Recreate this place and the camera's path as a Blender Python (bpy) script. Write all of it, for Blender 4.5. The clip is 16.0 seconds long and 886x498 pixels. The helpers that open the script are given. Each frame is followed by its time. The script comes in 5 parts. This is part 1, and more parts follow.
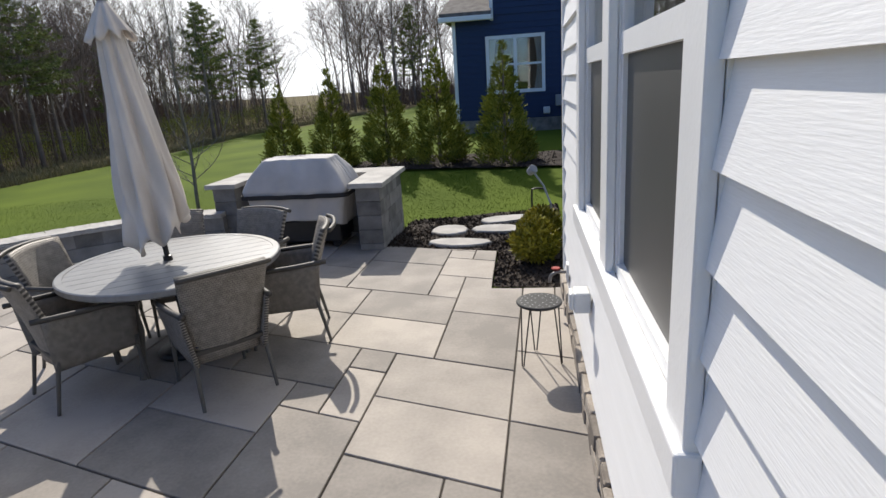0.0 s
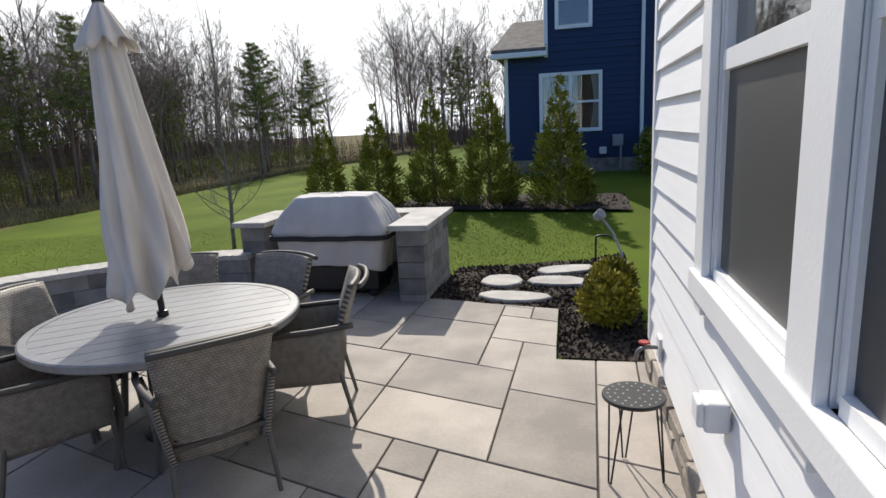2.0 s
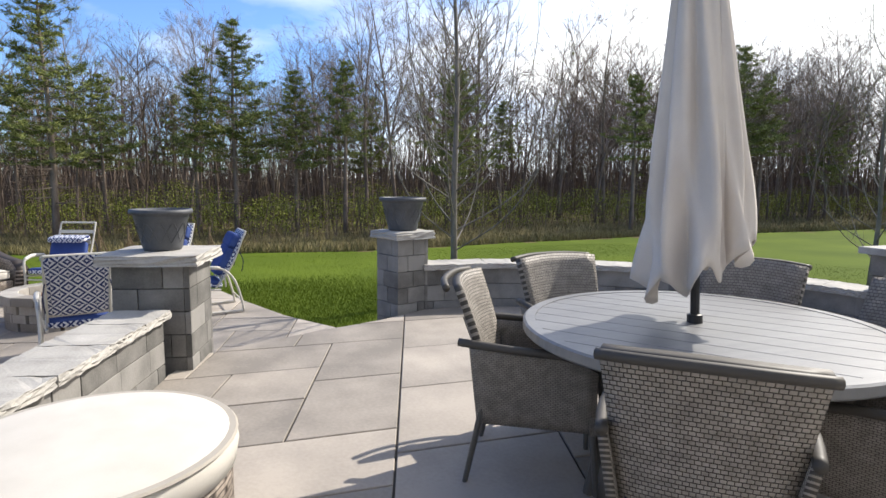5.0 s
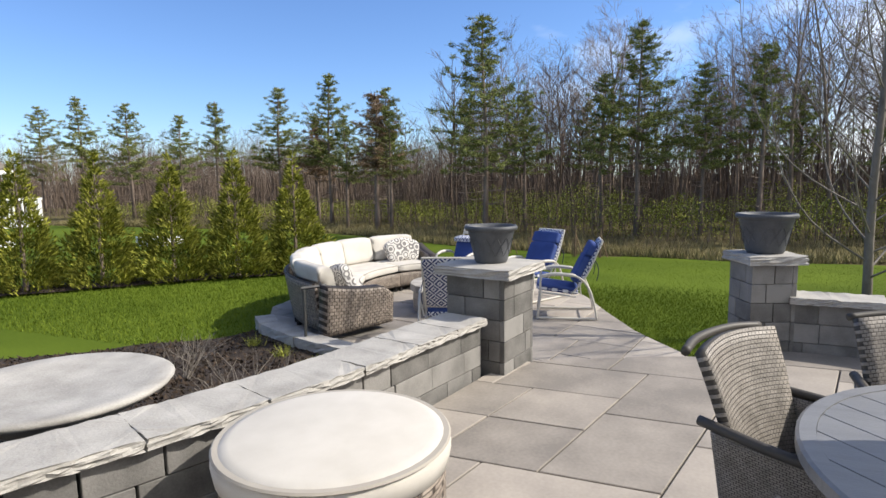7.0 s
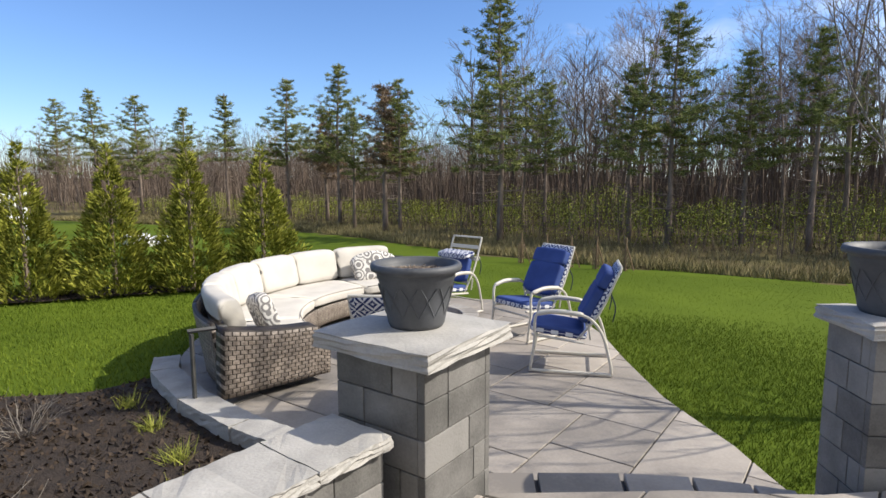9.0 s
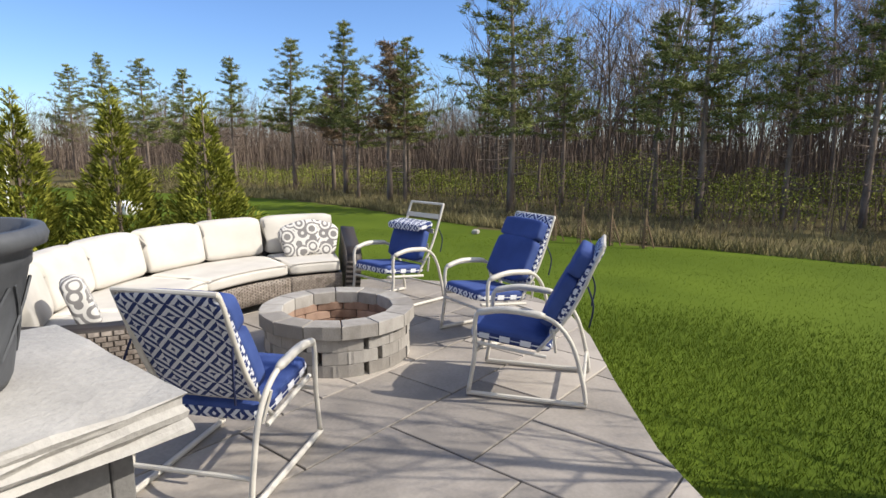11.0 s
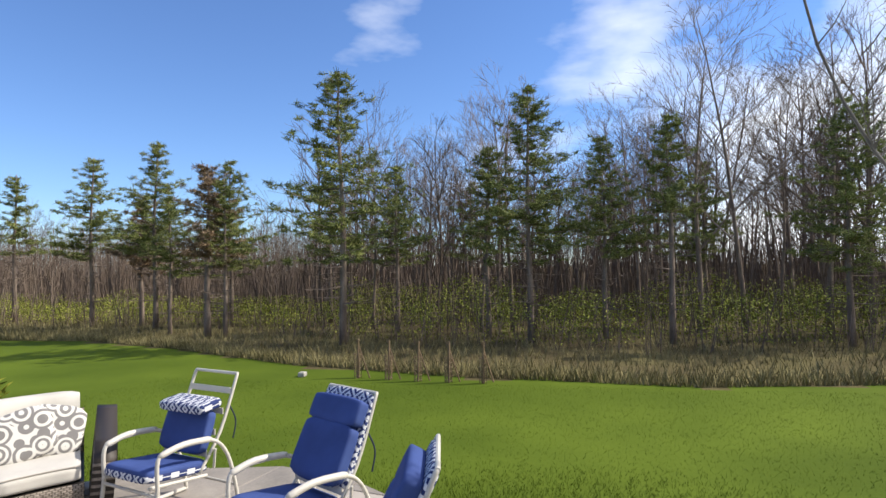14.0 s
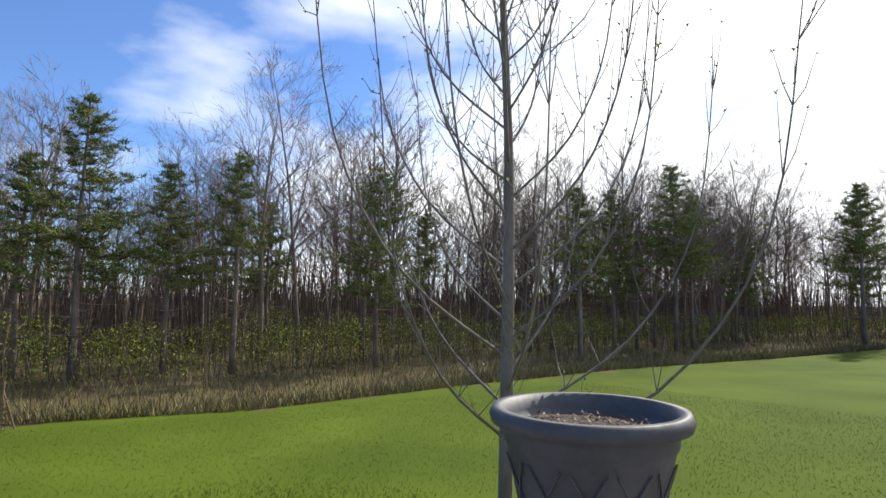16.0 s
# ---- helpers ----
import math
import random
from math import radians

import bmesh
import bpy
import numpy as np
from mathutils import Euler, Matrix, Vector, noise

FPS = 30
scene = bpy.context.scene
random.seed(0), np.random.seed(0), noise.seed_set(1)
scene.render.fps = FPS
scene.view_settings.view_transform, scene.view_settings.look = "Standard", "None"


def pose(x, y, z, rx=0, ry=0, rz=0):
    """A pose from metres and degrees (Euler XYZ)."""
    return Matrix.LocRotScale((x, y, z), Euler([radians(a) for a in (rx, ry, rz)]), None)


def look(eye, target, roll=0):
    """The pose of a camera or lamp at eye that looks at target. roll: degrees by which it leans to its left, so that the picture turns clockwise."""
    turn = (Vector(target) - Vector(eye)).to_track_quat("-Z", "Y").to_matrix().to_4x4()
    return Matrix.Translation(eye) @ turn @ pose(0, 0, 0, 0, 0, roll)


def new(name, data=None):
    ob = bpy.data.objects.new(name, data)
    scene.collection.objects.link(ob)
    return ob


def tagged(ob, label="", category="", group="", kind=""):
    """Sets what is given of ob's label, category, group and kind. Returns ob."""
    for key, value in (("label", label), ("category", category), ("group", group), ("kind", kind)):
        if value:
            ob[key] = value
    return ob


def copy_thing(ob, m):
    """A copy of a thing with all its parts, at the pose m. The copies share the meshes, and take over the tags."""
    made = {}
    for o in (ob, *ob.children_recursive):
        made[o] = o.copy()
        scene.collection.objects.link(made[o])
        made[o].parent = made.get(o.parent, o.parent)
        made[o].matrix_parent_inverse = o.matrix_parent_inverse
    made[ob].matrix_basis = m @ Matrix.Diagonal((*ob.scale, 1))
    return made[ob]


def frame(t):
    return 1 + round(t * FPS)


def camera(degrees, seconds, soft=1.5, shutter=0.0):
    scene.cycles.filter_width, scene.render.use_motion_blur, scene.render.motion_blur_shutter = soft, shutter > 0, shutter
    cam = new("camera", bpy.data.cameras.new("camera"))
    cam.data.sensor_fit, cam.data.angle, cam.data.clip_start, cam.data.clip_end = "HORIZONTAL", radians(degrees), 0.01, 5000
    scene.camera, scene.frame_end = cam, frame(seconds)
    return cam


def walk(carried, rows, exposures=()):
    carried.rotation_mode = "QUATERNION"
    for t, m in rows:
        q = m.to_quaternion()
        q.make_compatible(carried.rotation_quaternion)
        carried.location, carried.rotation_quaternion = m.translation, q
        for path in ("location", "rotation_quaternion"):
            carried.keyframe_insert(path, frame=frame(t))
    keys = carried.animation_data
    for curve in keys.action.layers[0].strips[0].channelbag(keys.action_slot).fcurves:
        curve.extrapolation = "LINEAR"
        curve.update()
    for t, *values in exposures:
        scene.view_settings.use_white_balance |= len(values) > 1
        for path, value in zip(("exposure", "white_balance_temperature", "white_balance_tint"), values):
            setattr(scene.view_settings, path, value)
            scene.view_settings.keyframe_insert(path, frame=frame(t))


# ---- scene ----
cam = camera(74.7, 16.0)
PATH = [
    (0, (0.904, -1.317, 1.898), (0.619, 0.587, 1.354), -3.7),
    (0.5, (0.899, -1.093, 1.956), (0.603, 0.827, 1.477), -3.9),
    (1, (0.789, -0.836, 1.963), (0.491, 1.094, 1.528), -3.7),
    (1.5, (0.71, -0.658, 1.937), (0.397, 1.269, 1.505), -3.4),
    (2, (0.672, -0.4, 1.796), (0.245, 1.511, 1.391), -2.9),
    (2.5, (0.672, -0.224, 1.75), (-0.029, 1.615, 1.394), -1.8),
    (3, (0.626, -0.171, 1.683), (-0.321, 1.556, 1.336), -1.9),
    (3.5, (0.6, 0.006, 1.638), (-0.574, 1.586, 1.286), -0.9),
    (4, (0.567, 0.235, 1.55), (-0.881, 1.567, 1.191), -0.4),
    (4.5, (0.362, 0.49, 1.41), (-1.325, 1.516, 1.095), -0.6),
    (5, (0.224, 0.682, 1.375), (-1.646, 1.348, 1.134), 0.5),
    (5.2, (0.223, 0.741, 1.387), (-1.713, 1.19, 1.163), 1.2),
    (7.3, (-0.03, 1.45, 1.534), (-1.871, 0.72, 1.288), -0.4),
    (7.5, (-0.26, 1.40, 1.522), (-2.098, 0.66, 1.275), 0.1),
    (8, (-0.85, 1.35, 1.508), (-2.683, 0.60, 1.256), -0.1),
    (8.5, (-1.476, 1.314, 1.523), (-3.307, 0.548, 1.272), -0.0),
    (9, (-2.054, 1.331, 1.54), (-3.881, 0.556, 1.288), -0.1),
    (9.2, (-2.227, 1.419, 1.585), (-4.056, 0.651, 1.327), 0.5),
    (11.3, (-4.265, 1.427, 1.26), (-6.008, 0.52, 0.884), -0.0),
    (11.5, (-4.406, 1.396, 1.261), (-6.119, 0.442, 0.869), 0.1),
    (12, (-4.724, 1.325, 1.315), (-6.381, 0.284, 0.9), 0.3),
    (12.5, (-5.049, 1.281, 1.441), (-6.693, 0.205, 1.07), 0.2),
    (13, (-5.182, 1.238, 1.503), (-6.903, 0.237, 1.309), -0.3),
    (13.5, (-5.185, 1.223, 1.529), (-7.055, 0.517, 1.498), -0.6),
    (14, (-5.157, 1.26, 1.544), (-7.125, 0.905, 1.603), -0.9),
    (14.5, (-4.974, 1.346, 1.58), (-6.971, 1.304, 1.679), -0.8),
    (15, (-4.86, 1.32, 1.535), (-6.838, 1.577, 1.656), -0.6),
    (15.5, (-4.72, 1.27, 1.485), (-6.601, 1.934, 1.635), -0.3),
    (16, (-4.55, 1.25, 1.44), (-6.266, 2.261, 1.616), 0.6),
]

walk(cam, [(t, look(eye, target, roll)) for t, eye, target, roll in PATH],
     exposures=[(0, 0.12), (3, 0.28), (4.5, 0.50), (5.2, 0.48), (7.5, 0.26), (12, 0.24), (14.5, 0.32), (16, 0.24)])

# ---- light ----
SUN = Vector((-0.27, 0.74, 0.65)).normalized()
world = bpy.data.worlds.new("world")
scene.world = world
world.use_nodes = True
wn, wl = world.node_tree.nodes, world.node_tree.links
sky = wn.new("ShaderNodeTexSky")
sky.sky_type, sky.sun_disc = "NISHITA", False
sky.sun_elevation, sky.sun_rotation = math.asin(SUN.z), math.atan2(SUN.x, SUN.y)
sky.air_density, sky.dust_density, sky.ozone_density = 1.0, 0.1, 3.2
wtc = wn.new("ShaderNodeTexCoord")
wmap = wn.new("ShaderNodeMapping")
wmap.inputs["Scale"].default_value = (1.0, 1.4, 4.0)
wnoise = wn.new("ShaderNodeTexNoise")
wnoise.inputs["Scale"].default_value, wnoise.inputs["Detail"].default_value = 1.6, 7
wramp = wn.new("ShaderNodeValToRGB")
wramp.color_ramp.elements[0].position, wramp.color_ramp.elements[1].position = 0.50, 0.78
wmix = wn.new("ShaderNodeMix")
wmix.data_type = "RGBA"
wl.new(wtc.outputs["Generated"], wmap.inputs["Vector"])
wl.new(wmap.outputs["Vector"], wnoise.inputs["Vector"])
wsep = wn.new("ShaderNodeSeparateXYZ")
wl.new(wtc.outputs["Generated"], wsep.inputs["Vector"])
wtow = wn.new("ShaderNodeMath")
wtow.operation = "MULTIPLY_ADD"
wtow.inputs[1].default_value = 0.42
wl.new(wsep.outputs["Y"], wtow.inputs[0])
wl.new(wnoise.outputs["Fac"], wtow.inputs[2])
wl.new(wtow.outputs[0], wramp.inputs["Fac"])
wl.new(wramp.outputs["Color"], wmix.inputs["Factor"])
wtint = wn.new("ShaderNodeMix")
wtint.data_type, wtint.blend_type = "RGBA", "MULTIPLY"
wtint.inputs["Factor"].default_value = 1.0
wtint.inputs["B"].default_value = (0.86, 1.02, 1.32, 1)
wl.new(sky.outputs["Color"], wtint.inputs["A"])
wl.new(wtint.outputs["Result"], wmix.inputs["A"])
wmix.inputs["B"].default_value = (10.5, 10.6, 10.8, 1)
wl.new(wmix.outputs["Result"], wn["Background"].inputs["Color"])
wn["Background"].inputs["Strength"].default_value = 0.115
sun_data = bpy.data.lights.new("sun", "SUN")
sun_data.energy, sun_data.angle, sun_data.color = 4.9, radians(0.5), (1.0, 0.93, 0.83)
sun = new("sun", sun_data)
sun.matrix_world = look(SUN * 60, (0, 0, 0))

# ---- materials ----


def material(name, color, rough=0.7, vary=0.15, scale=8.0, fine=60.0, bump=0.15, metal=0.0, per="", spec=0.4,
             color2=None, stretch=(1, 1, 1), depth=0.01):
    """Two scales of noise vary the colour; the fine one gives relief."""
    m = bpy.data.materials.new(name)
    m.use_nodes = True
    n, k = m.node_tree.nodes, m.node_tree.links
    b = n["Principled BSDF"]
    b.inputs["Roughness"].default_value, b.inputs["Metallic"].default_value = rough, metal
    b.inputs["Specular IOR Level"].default_value = spec
    tc, mp = n.new("ShaderNodeTexCoord"), n.new("ShaderNodeMapping")
    mp.inputs["Scale"].default_value = stretch
    k.new(tc.outputs["Object"], mp.inputs["Vector"])
    big, small = n.new("ShaderNodeTexNoise"), n.new("ShaderNodeTexNoise")
    big.inputs["Scale"].default_value, big.inputs["Detail"].default_value = scale, 4
    small.inputs["Scale"].default_value, small.inputs["Detail"].default_value = fine, 3
    for t in (big, small):
        k.new(mp.outputs["Vector"], t.inputs["Vector"])
    mix = n.new("ShaderNodeMix")
    mix.data_type = "RGBA"
    lo = tuple(c * (1 - vary) for c in color)
    hi = tuple(min(1, c * (1 + vary)) for c in color) if color2 is None else color2
    mix.inputs["A"].default_value, mix.inputs["B"].default_value = (*lo, 1), (*hi, 1)
    add = n.new("ShaderNodeMath")
    add.operation = "MULTIPLY_ADD"
    add.inputs[1].default_value, add.inputs[2].default_value = 1.6, -0.3
    k.new(big.outputs["Fac"], add.inputs[0])
    fac = add.outputs[0]
    half = n.new("ShaderNodeMath")
    half.operation = "MULTIPLY_ADD"
    half.inputs[1].default_value = 0.5
    k.new(small.outputs["Fac"], half.inputs[0])
    sub = n.new("ShaderNodeMath")
    sub.operation = "SUBTRACT"
    sub.inputs[1].default_value = 0.25
    k.new(fac, sub.inputs[0])
    k.new(sub.outputs[0], half.inputs[2])
    fac = half.outputs[0]
    if per:
        if per == "object":
            src = n.new("ShaderNodeObjectInfo").outputs["Random"]
        else:
            src = n.new("ShaderNodeNewGeometry").outputs["Random Per Island"]
        p = n.new("ShaderNodeMath")
        p.operation = "MULTIPLY_ADD"
        p.inputs[1].default_value = 0.9
        k.new(src, p.inputs[0])
        s2 = n.new("ShaderNodeMath")
        s2.operation = "SUBTRACT"
        s2.inputs[1].default_value = 0.45
        k.new(fac, s2.inputs[0])
        k.new(s2.outputs[0], p.inputs[2])
        fac = p.outputs[0]
    k.new(fac, mix.inputs["Factor"])
    k.new(mix.outputs["Result"], b.inputs["Base Color"])
    if bump:
        bp = n.new("ShaderNodeBump")
        bp.inputs["Strength"].default_value, bp.inputs["Distance"].default_value = bump, depth
        k.new(small.outputs["Fac"], bp.inputs["Height"])
        k.new(bp.outputs["Normal"], b.inputs["Normal"])
    return m


def weave(name, color, color2, u=60.0, v=60.0, rough=0.55):
    """Woven strands: two crossed bands of waves in generated space."""
    m = material(name, color, rough, color2=color2, scale=25, fine=90, bump=0)
    n, k = m.node_tree.nodes, m.node_tree.links
    tc = n.new("ShaderNodeTexCoord")
    bricks = n.new("ShaderNodeTexBrick")
    bricks.offset = 0.5
    bricks.inputs["Scale"].default_value = 1.0
    bricks.inputs["Brick Width"].default_value, bricks.inputs["Row Height"].default_value = 1 / u, 1 / v
    bricks.inputs["Mortar Size"].default_value = 0.12 / v
    bricks.inputs["Mortar Smooth"].default_value = 1.0
    k.new(tc.outputs["UV"], bricks.inputs["Vector"])
    bp = n.new("ShaderNodeBump")
    bp.invert = True
    bp.inputs["Strength"].default_value, bp.inputs["Distance"].default_value = 0.9, 0.012
    k.new(bricks.outputs["Fac"], bp.inputs["Height"])
    k.new(bp.outputs["Normal"], n["Principled BSDF"].inputs["Normal"])
    old = n["Principled BSDF"].inputs["Base Color"].links[0].from_socket
    dark = n.new("ShaderNodeMix")
    dark.data_type = "RGBA"
    dark.inputs["B"].default_value = (*[c * 0.3 for c in color], 1)
    k.new(bricks.outputs["Fac"], dark.inputs["Factor"])
    k.new(old, dark.inputs["A"])
    k.new(dark.outputs["Result"], n["Principled BSDF"].inputs["Base Color"])
    return m


M_PAVER = material("bluestone", (0.28, 0.252, 0.222), 0.75, 0.28, 2.2, 45, 0.12, per="object", color2=(0.41, 0.365, 0.315), depth=0.004)
M_SAND = material("joint_sand", (0.075, 0.066, 0.055), 0.95, 0.3, 20, 120, 0.4)
M_BLOCK = material("grey_block", (0.15, 0.145, 0.135), 0.9, 0.3, 5, 90, 0.35, per="object", color2=(0.26, 0.25, 0.235), depth=0.006)
M_CORE = material("block_core", (0.11, 0.105, 0.10), 0.95, 0.2, 8, 80, 0.3)
M_CAP = material("cap_stone", (0.33, 0.315, 0.29), 0.8, 0.25, 4, 70, 0.35, color2=(0.49, 0.47, 0.435), depth=0.008)
M_LAWN = material("lawn", (0.072, 0.115, 0.011), 0.9, 0.3, 0.35, 30, 0.3, color2=(0.115, 0.16, 0.017), depth=0.012, spec=0.06)
M_BLADE = material("grass_blade", (0.08, 0.13, 0.012), 0.6, 0.3, 0.5, 20, 0, per="island", color2=(0.145, 0.195, 0.023), spec=0.06)
M_DRY = material("dry_grass", (0.17, 0.15, 0.065), 0.9, 0.3, 0.6, 20, 0, per="island", color2=(0.30, 0.26, 0.13), spec=0.06)
M_FLOOR = material("forest_litter", (0.105, 0.075, 0.045), 0.95, 0.3, 0.5, 15, 0.5, color2=(0.16, 0.14, 0.06), depth=0.04, spec=0.06)
M_MULCH = material("mulch", (0.022, 0.016, 0.012), 0.95, 0.3, 12, 70, 0.9, color2=(0.060, 0.042, 0.03), depth=0.03)
M_CHIP = material("mulch_chip", (0.025, 0.018, 0.013), 0.9, 0.3, 20, 80, 0.3, per="island", color2=(0.075, 0.052, 0.036))
M_CHIPS = material("dry_plant_bits", (0.09, 0.065, 0.045), 0.9, 0.3, 20, 80, 0, per="island", color2=(0.34, 0.27, 0.20))
M_BARK = material("bark", (0.13, 0.10, 0.08), 0.95, 0.3, 4, 30, 0.6, color2=(0.34, 0.27, 0.22), stretch=(1, 1, 0.3), depth=0.02, spec=0.06)
M_TWIG = material("twigs", (0.17, 0.128, 0.10), 0.9, 0.2, 3, 30, 0, per="object", color2=(0.32, 0.255, 0.21), spec=0.06)
M_PALE = material("pale_bark", (0.15, 0.13, 0.11), 0.85, 0.3, 6, 40, 0.3, color2=(0.27, 0.24, 0.205), stretch=(1, 1, 0.4))
M_PINE = material("pine_needles", (0.10, 0.13, 0.042), 0.7, 0.3, 1, 20, 0, per="island", color2=(0.31, 0.33, 0.11), spec=0.06)
M_RUST = material("browned_needles", (0.17, 0.12, 0.07), 0.7, 0.3, 1, 20, 0, per="island", color2=(0.32, 0.21, 0.12))
M_SHRUB = material("spring_leaves", (0.17, 0.21, 0.033), 0.6, 0.3, 1, 20, 0, per="island", color2=(0.40, 0.41, 0.09), spec=0.06)
M_ARB = material("arborvitae_green", (0.11, 0.135, 0.022), 0.7, 0.3, 2, 20, 0, per="island", color2=(0.35, 0.35, 0.06), spec=0.06)
M_GOLD = material("golden_foliage", (0.16, 0.16, 0.012), 0.6, 0.3, 3, 30, 0, per="island", color2=(0.42, 0.36, 0.03))
M_WHITE = material("white_siding", (0.84, 0.84, 0.83), 0.55, 0.04, 3, 25, 0.25, stretch=(8, 0.6, 8), depth=0.004)
M_TRIM = material("white_trim", (0.80, 0.80, 0.79), 0.4, 0.04, 3, 60, 0.08)
M_BLUE = material("blue_siding", (0.012, 0.030, 0.085), 0.6, 0.15, 2, 30, 0.15, stretch=(0.5, 4, 6))
M_GREYWALL = material("grey_siding", (0.14, 0.15, 0.17), 0.6, 0.12, 2, 30, 0.15)
M_ROOF = material("shingles", (0.12, 0.105, 0.09), 0.9, 0.3, 5, 40, 0.4, color2=(0.22, 0.195, 0.17))
M_STONE = material("foundation_stone", (0.22, 0.19, 0.16), 0.9, 0.3, 6, 60, 0.5, per="object", color2=(0.42, 0.37, 0.31), depth=0.012)
M_SCREEN = material("insect_screen", (0.055, 0.055, 0.055), 0.45, 0.1, 3, 300, 0.05, spec=0.6)
# near-black colour stands for the unlit rooms behind windows and door
M_DARK = material("unlit_room_tone", (0.04, 0.038, 0.035), 0.9, 0.2, 2, 20, 0)
M_WICKER = weave("grey_wicker", (0.20, 0.18, 0.156), (0.36, 0.327, 0.288), 26, 40)
M_RATTAN = weave("brown_rattan", (0.13, 0.10, 0.078), (0.40, 0.34, 0.285), 15, 14)
M_ALU = material("grey_metal", (0.10, 0.098, 0.092), 0.45, 0.15, 10, 80, 0.05, metal=0.2)
M_TABLE = material("slatted_grey_top", (0.17, 0.172, 0.176), 0.36, 0.08, 3, 40, 0.1, stretch=(6, 0.5, 1), spec=0.6, color2=(0.22, 0.222, 0.226))
M_BLACK = material("black_metal", (0.018, 0.018, 0.019), 0.4, 0.2, 10, 60, 0.1)
M_CANVAS = material("taupe_canvas", (0.60, 0.54, 0.485), 0.9, 0.1, 3, 220, 0.2, color2=(0.68, 0.62, 0.56), depth=0.003)
M_COVER = material("grill_cover_cloth", (0.42, 0.40, 0.385), 0.75, 0.12, 3, 150, 0.15, color2=(0.52, 0.505, 0.49), depth=0.003)
M_COVERDK = material("black_webbing", (0.02, 0.02, 0.022), 0.7, 0.2, 10, 120, 0.2)
M_CREAM = material("cream_cushion", (0.50, 0.47, 0.42), 0.9, 0.06, 5, 250, 0.15, color2=(0.58, 0.55, 0.50), depth=0.002)
M_PIPE = material("cushion_piping", (0.36, 0.33, 0.285), 0.9, 0.08, 5, 250, 0.1)
M_NAVY = material("blue_cushion", (0.028, 0.055, 0.20), 0.85, 0.15, 4, 260, 0.2, color2=(0.05, 0.09, 0.28), depth=0.002)
M_NAVYDK = material("navy_seat_pad", (0.012, 0.017, 0.055), 0.85, 0.2, 6, 200, 0.2)
M_FRAME = material("cream_metal", (0.56, 0.53, 0.47), 0.4, 0.06, 8, 90, 0.05)
M_POT = material("grey_planter", (0.060, 0.064, 0.072), 0.55, 0.2, 5, 50, 0.1, color2=(0.11, 0.115, 0.125))
M_SOIL = material("potting_soil", (0.05, 0.036, 0.026), 0.95, 0.3, 20, 80, 0.8, color2=(0.12, 0.09, 0.07))
M_FIRE = material("firebrick", (0.27, 0.165, 0.115), 0.9, 0.25, 6, 60, 0.4, per="object", color2=(0.40, 0.27, 0.20))
M_PITBLOCK = material("tan_grey_block", (0.29, 0.265, 0.235), 0.9, 0.2, 6, 70, 0.35, per="object", color2=(0.40, 0.375, 0.34), depth=0.006)
M_WOOD = material("stake_wood", (0.19, 0.13, 0.08), 0.9, 0.25, 6, 40, 0.4)
M_RED = material("red_paint", (0.30, 0.02, 0.015), 0.5, 0.1, 10, 60, 0)
M_BRASS = material("grey_pipe", (0.20, 0.19, 0.18), 0.4, 0.1, 10, 60, 0, metal=0.7)
M_PLASTIC = material("white_plastic", (0.70, 0.70, 0.68), 0.45, 0.05, 8, 60, 0)
M_LIGHTGREY = material("light_grey_metal", (0.32, 0.33, 0.34), 0.4, 0.1, 8, 60, 0)


def glass_material():
    m = bpy.data.materials.new("window_glass")
    m.use_nodes = True
    b = m.node_tree.nodes["Principled BSDF"]
    b.inputs["Base Color"].default_value = (0.75, 0.80, 0.80, 1)
    b.inputs["Roughness"].default_value, b.inputs["Transmission Weight"].default_value = 0.01, 1.0
    b.inputs["IOR"].default_value = 1.7
    return m


M_GLASS = glass_material()


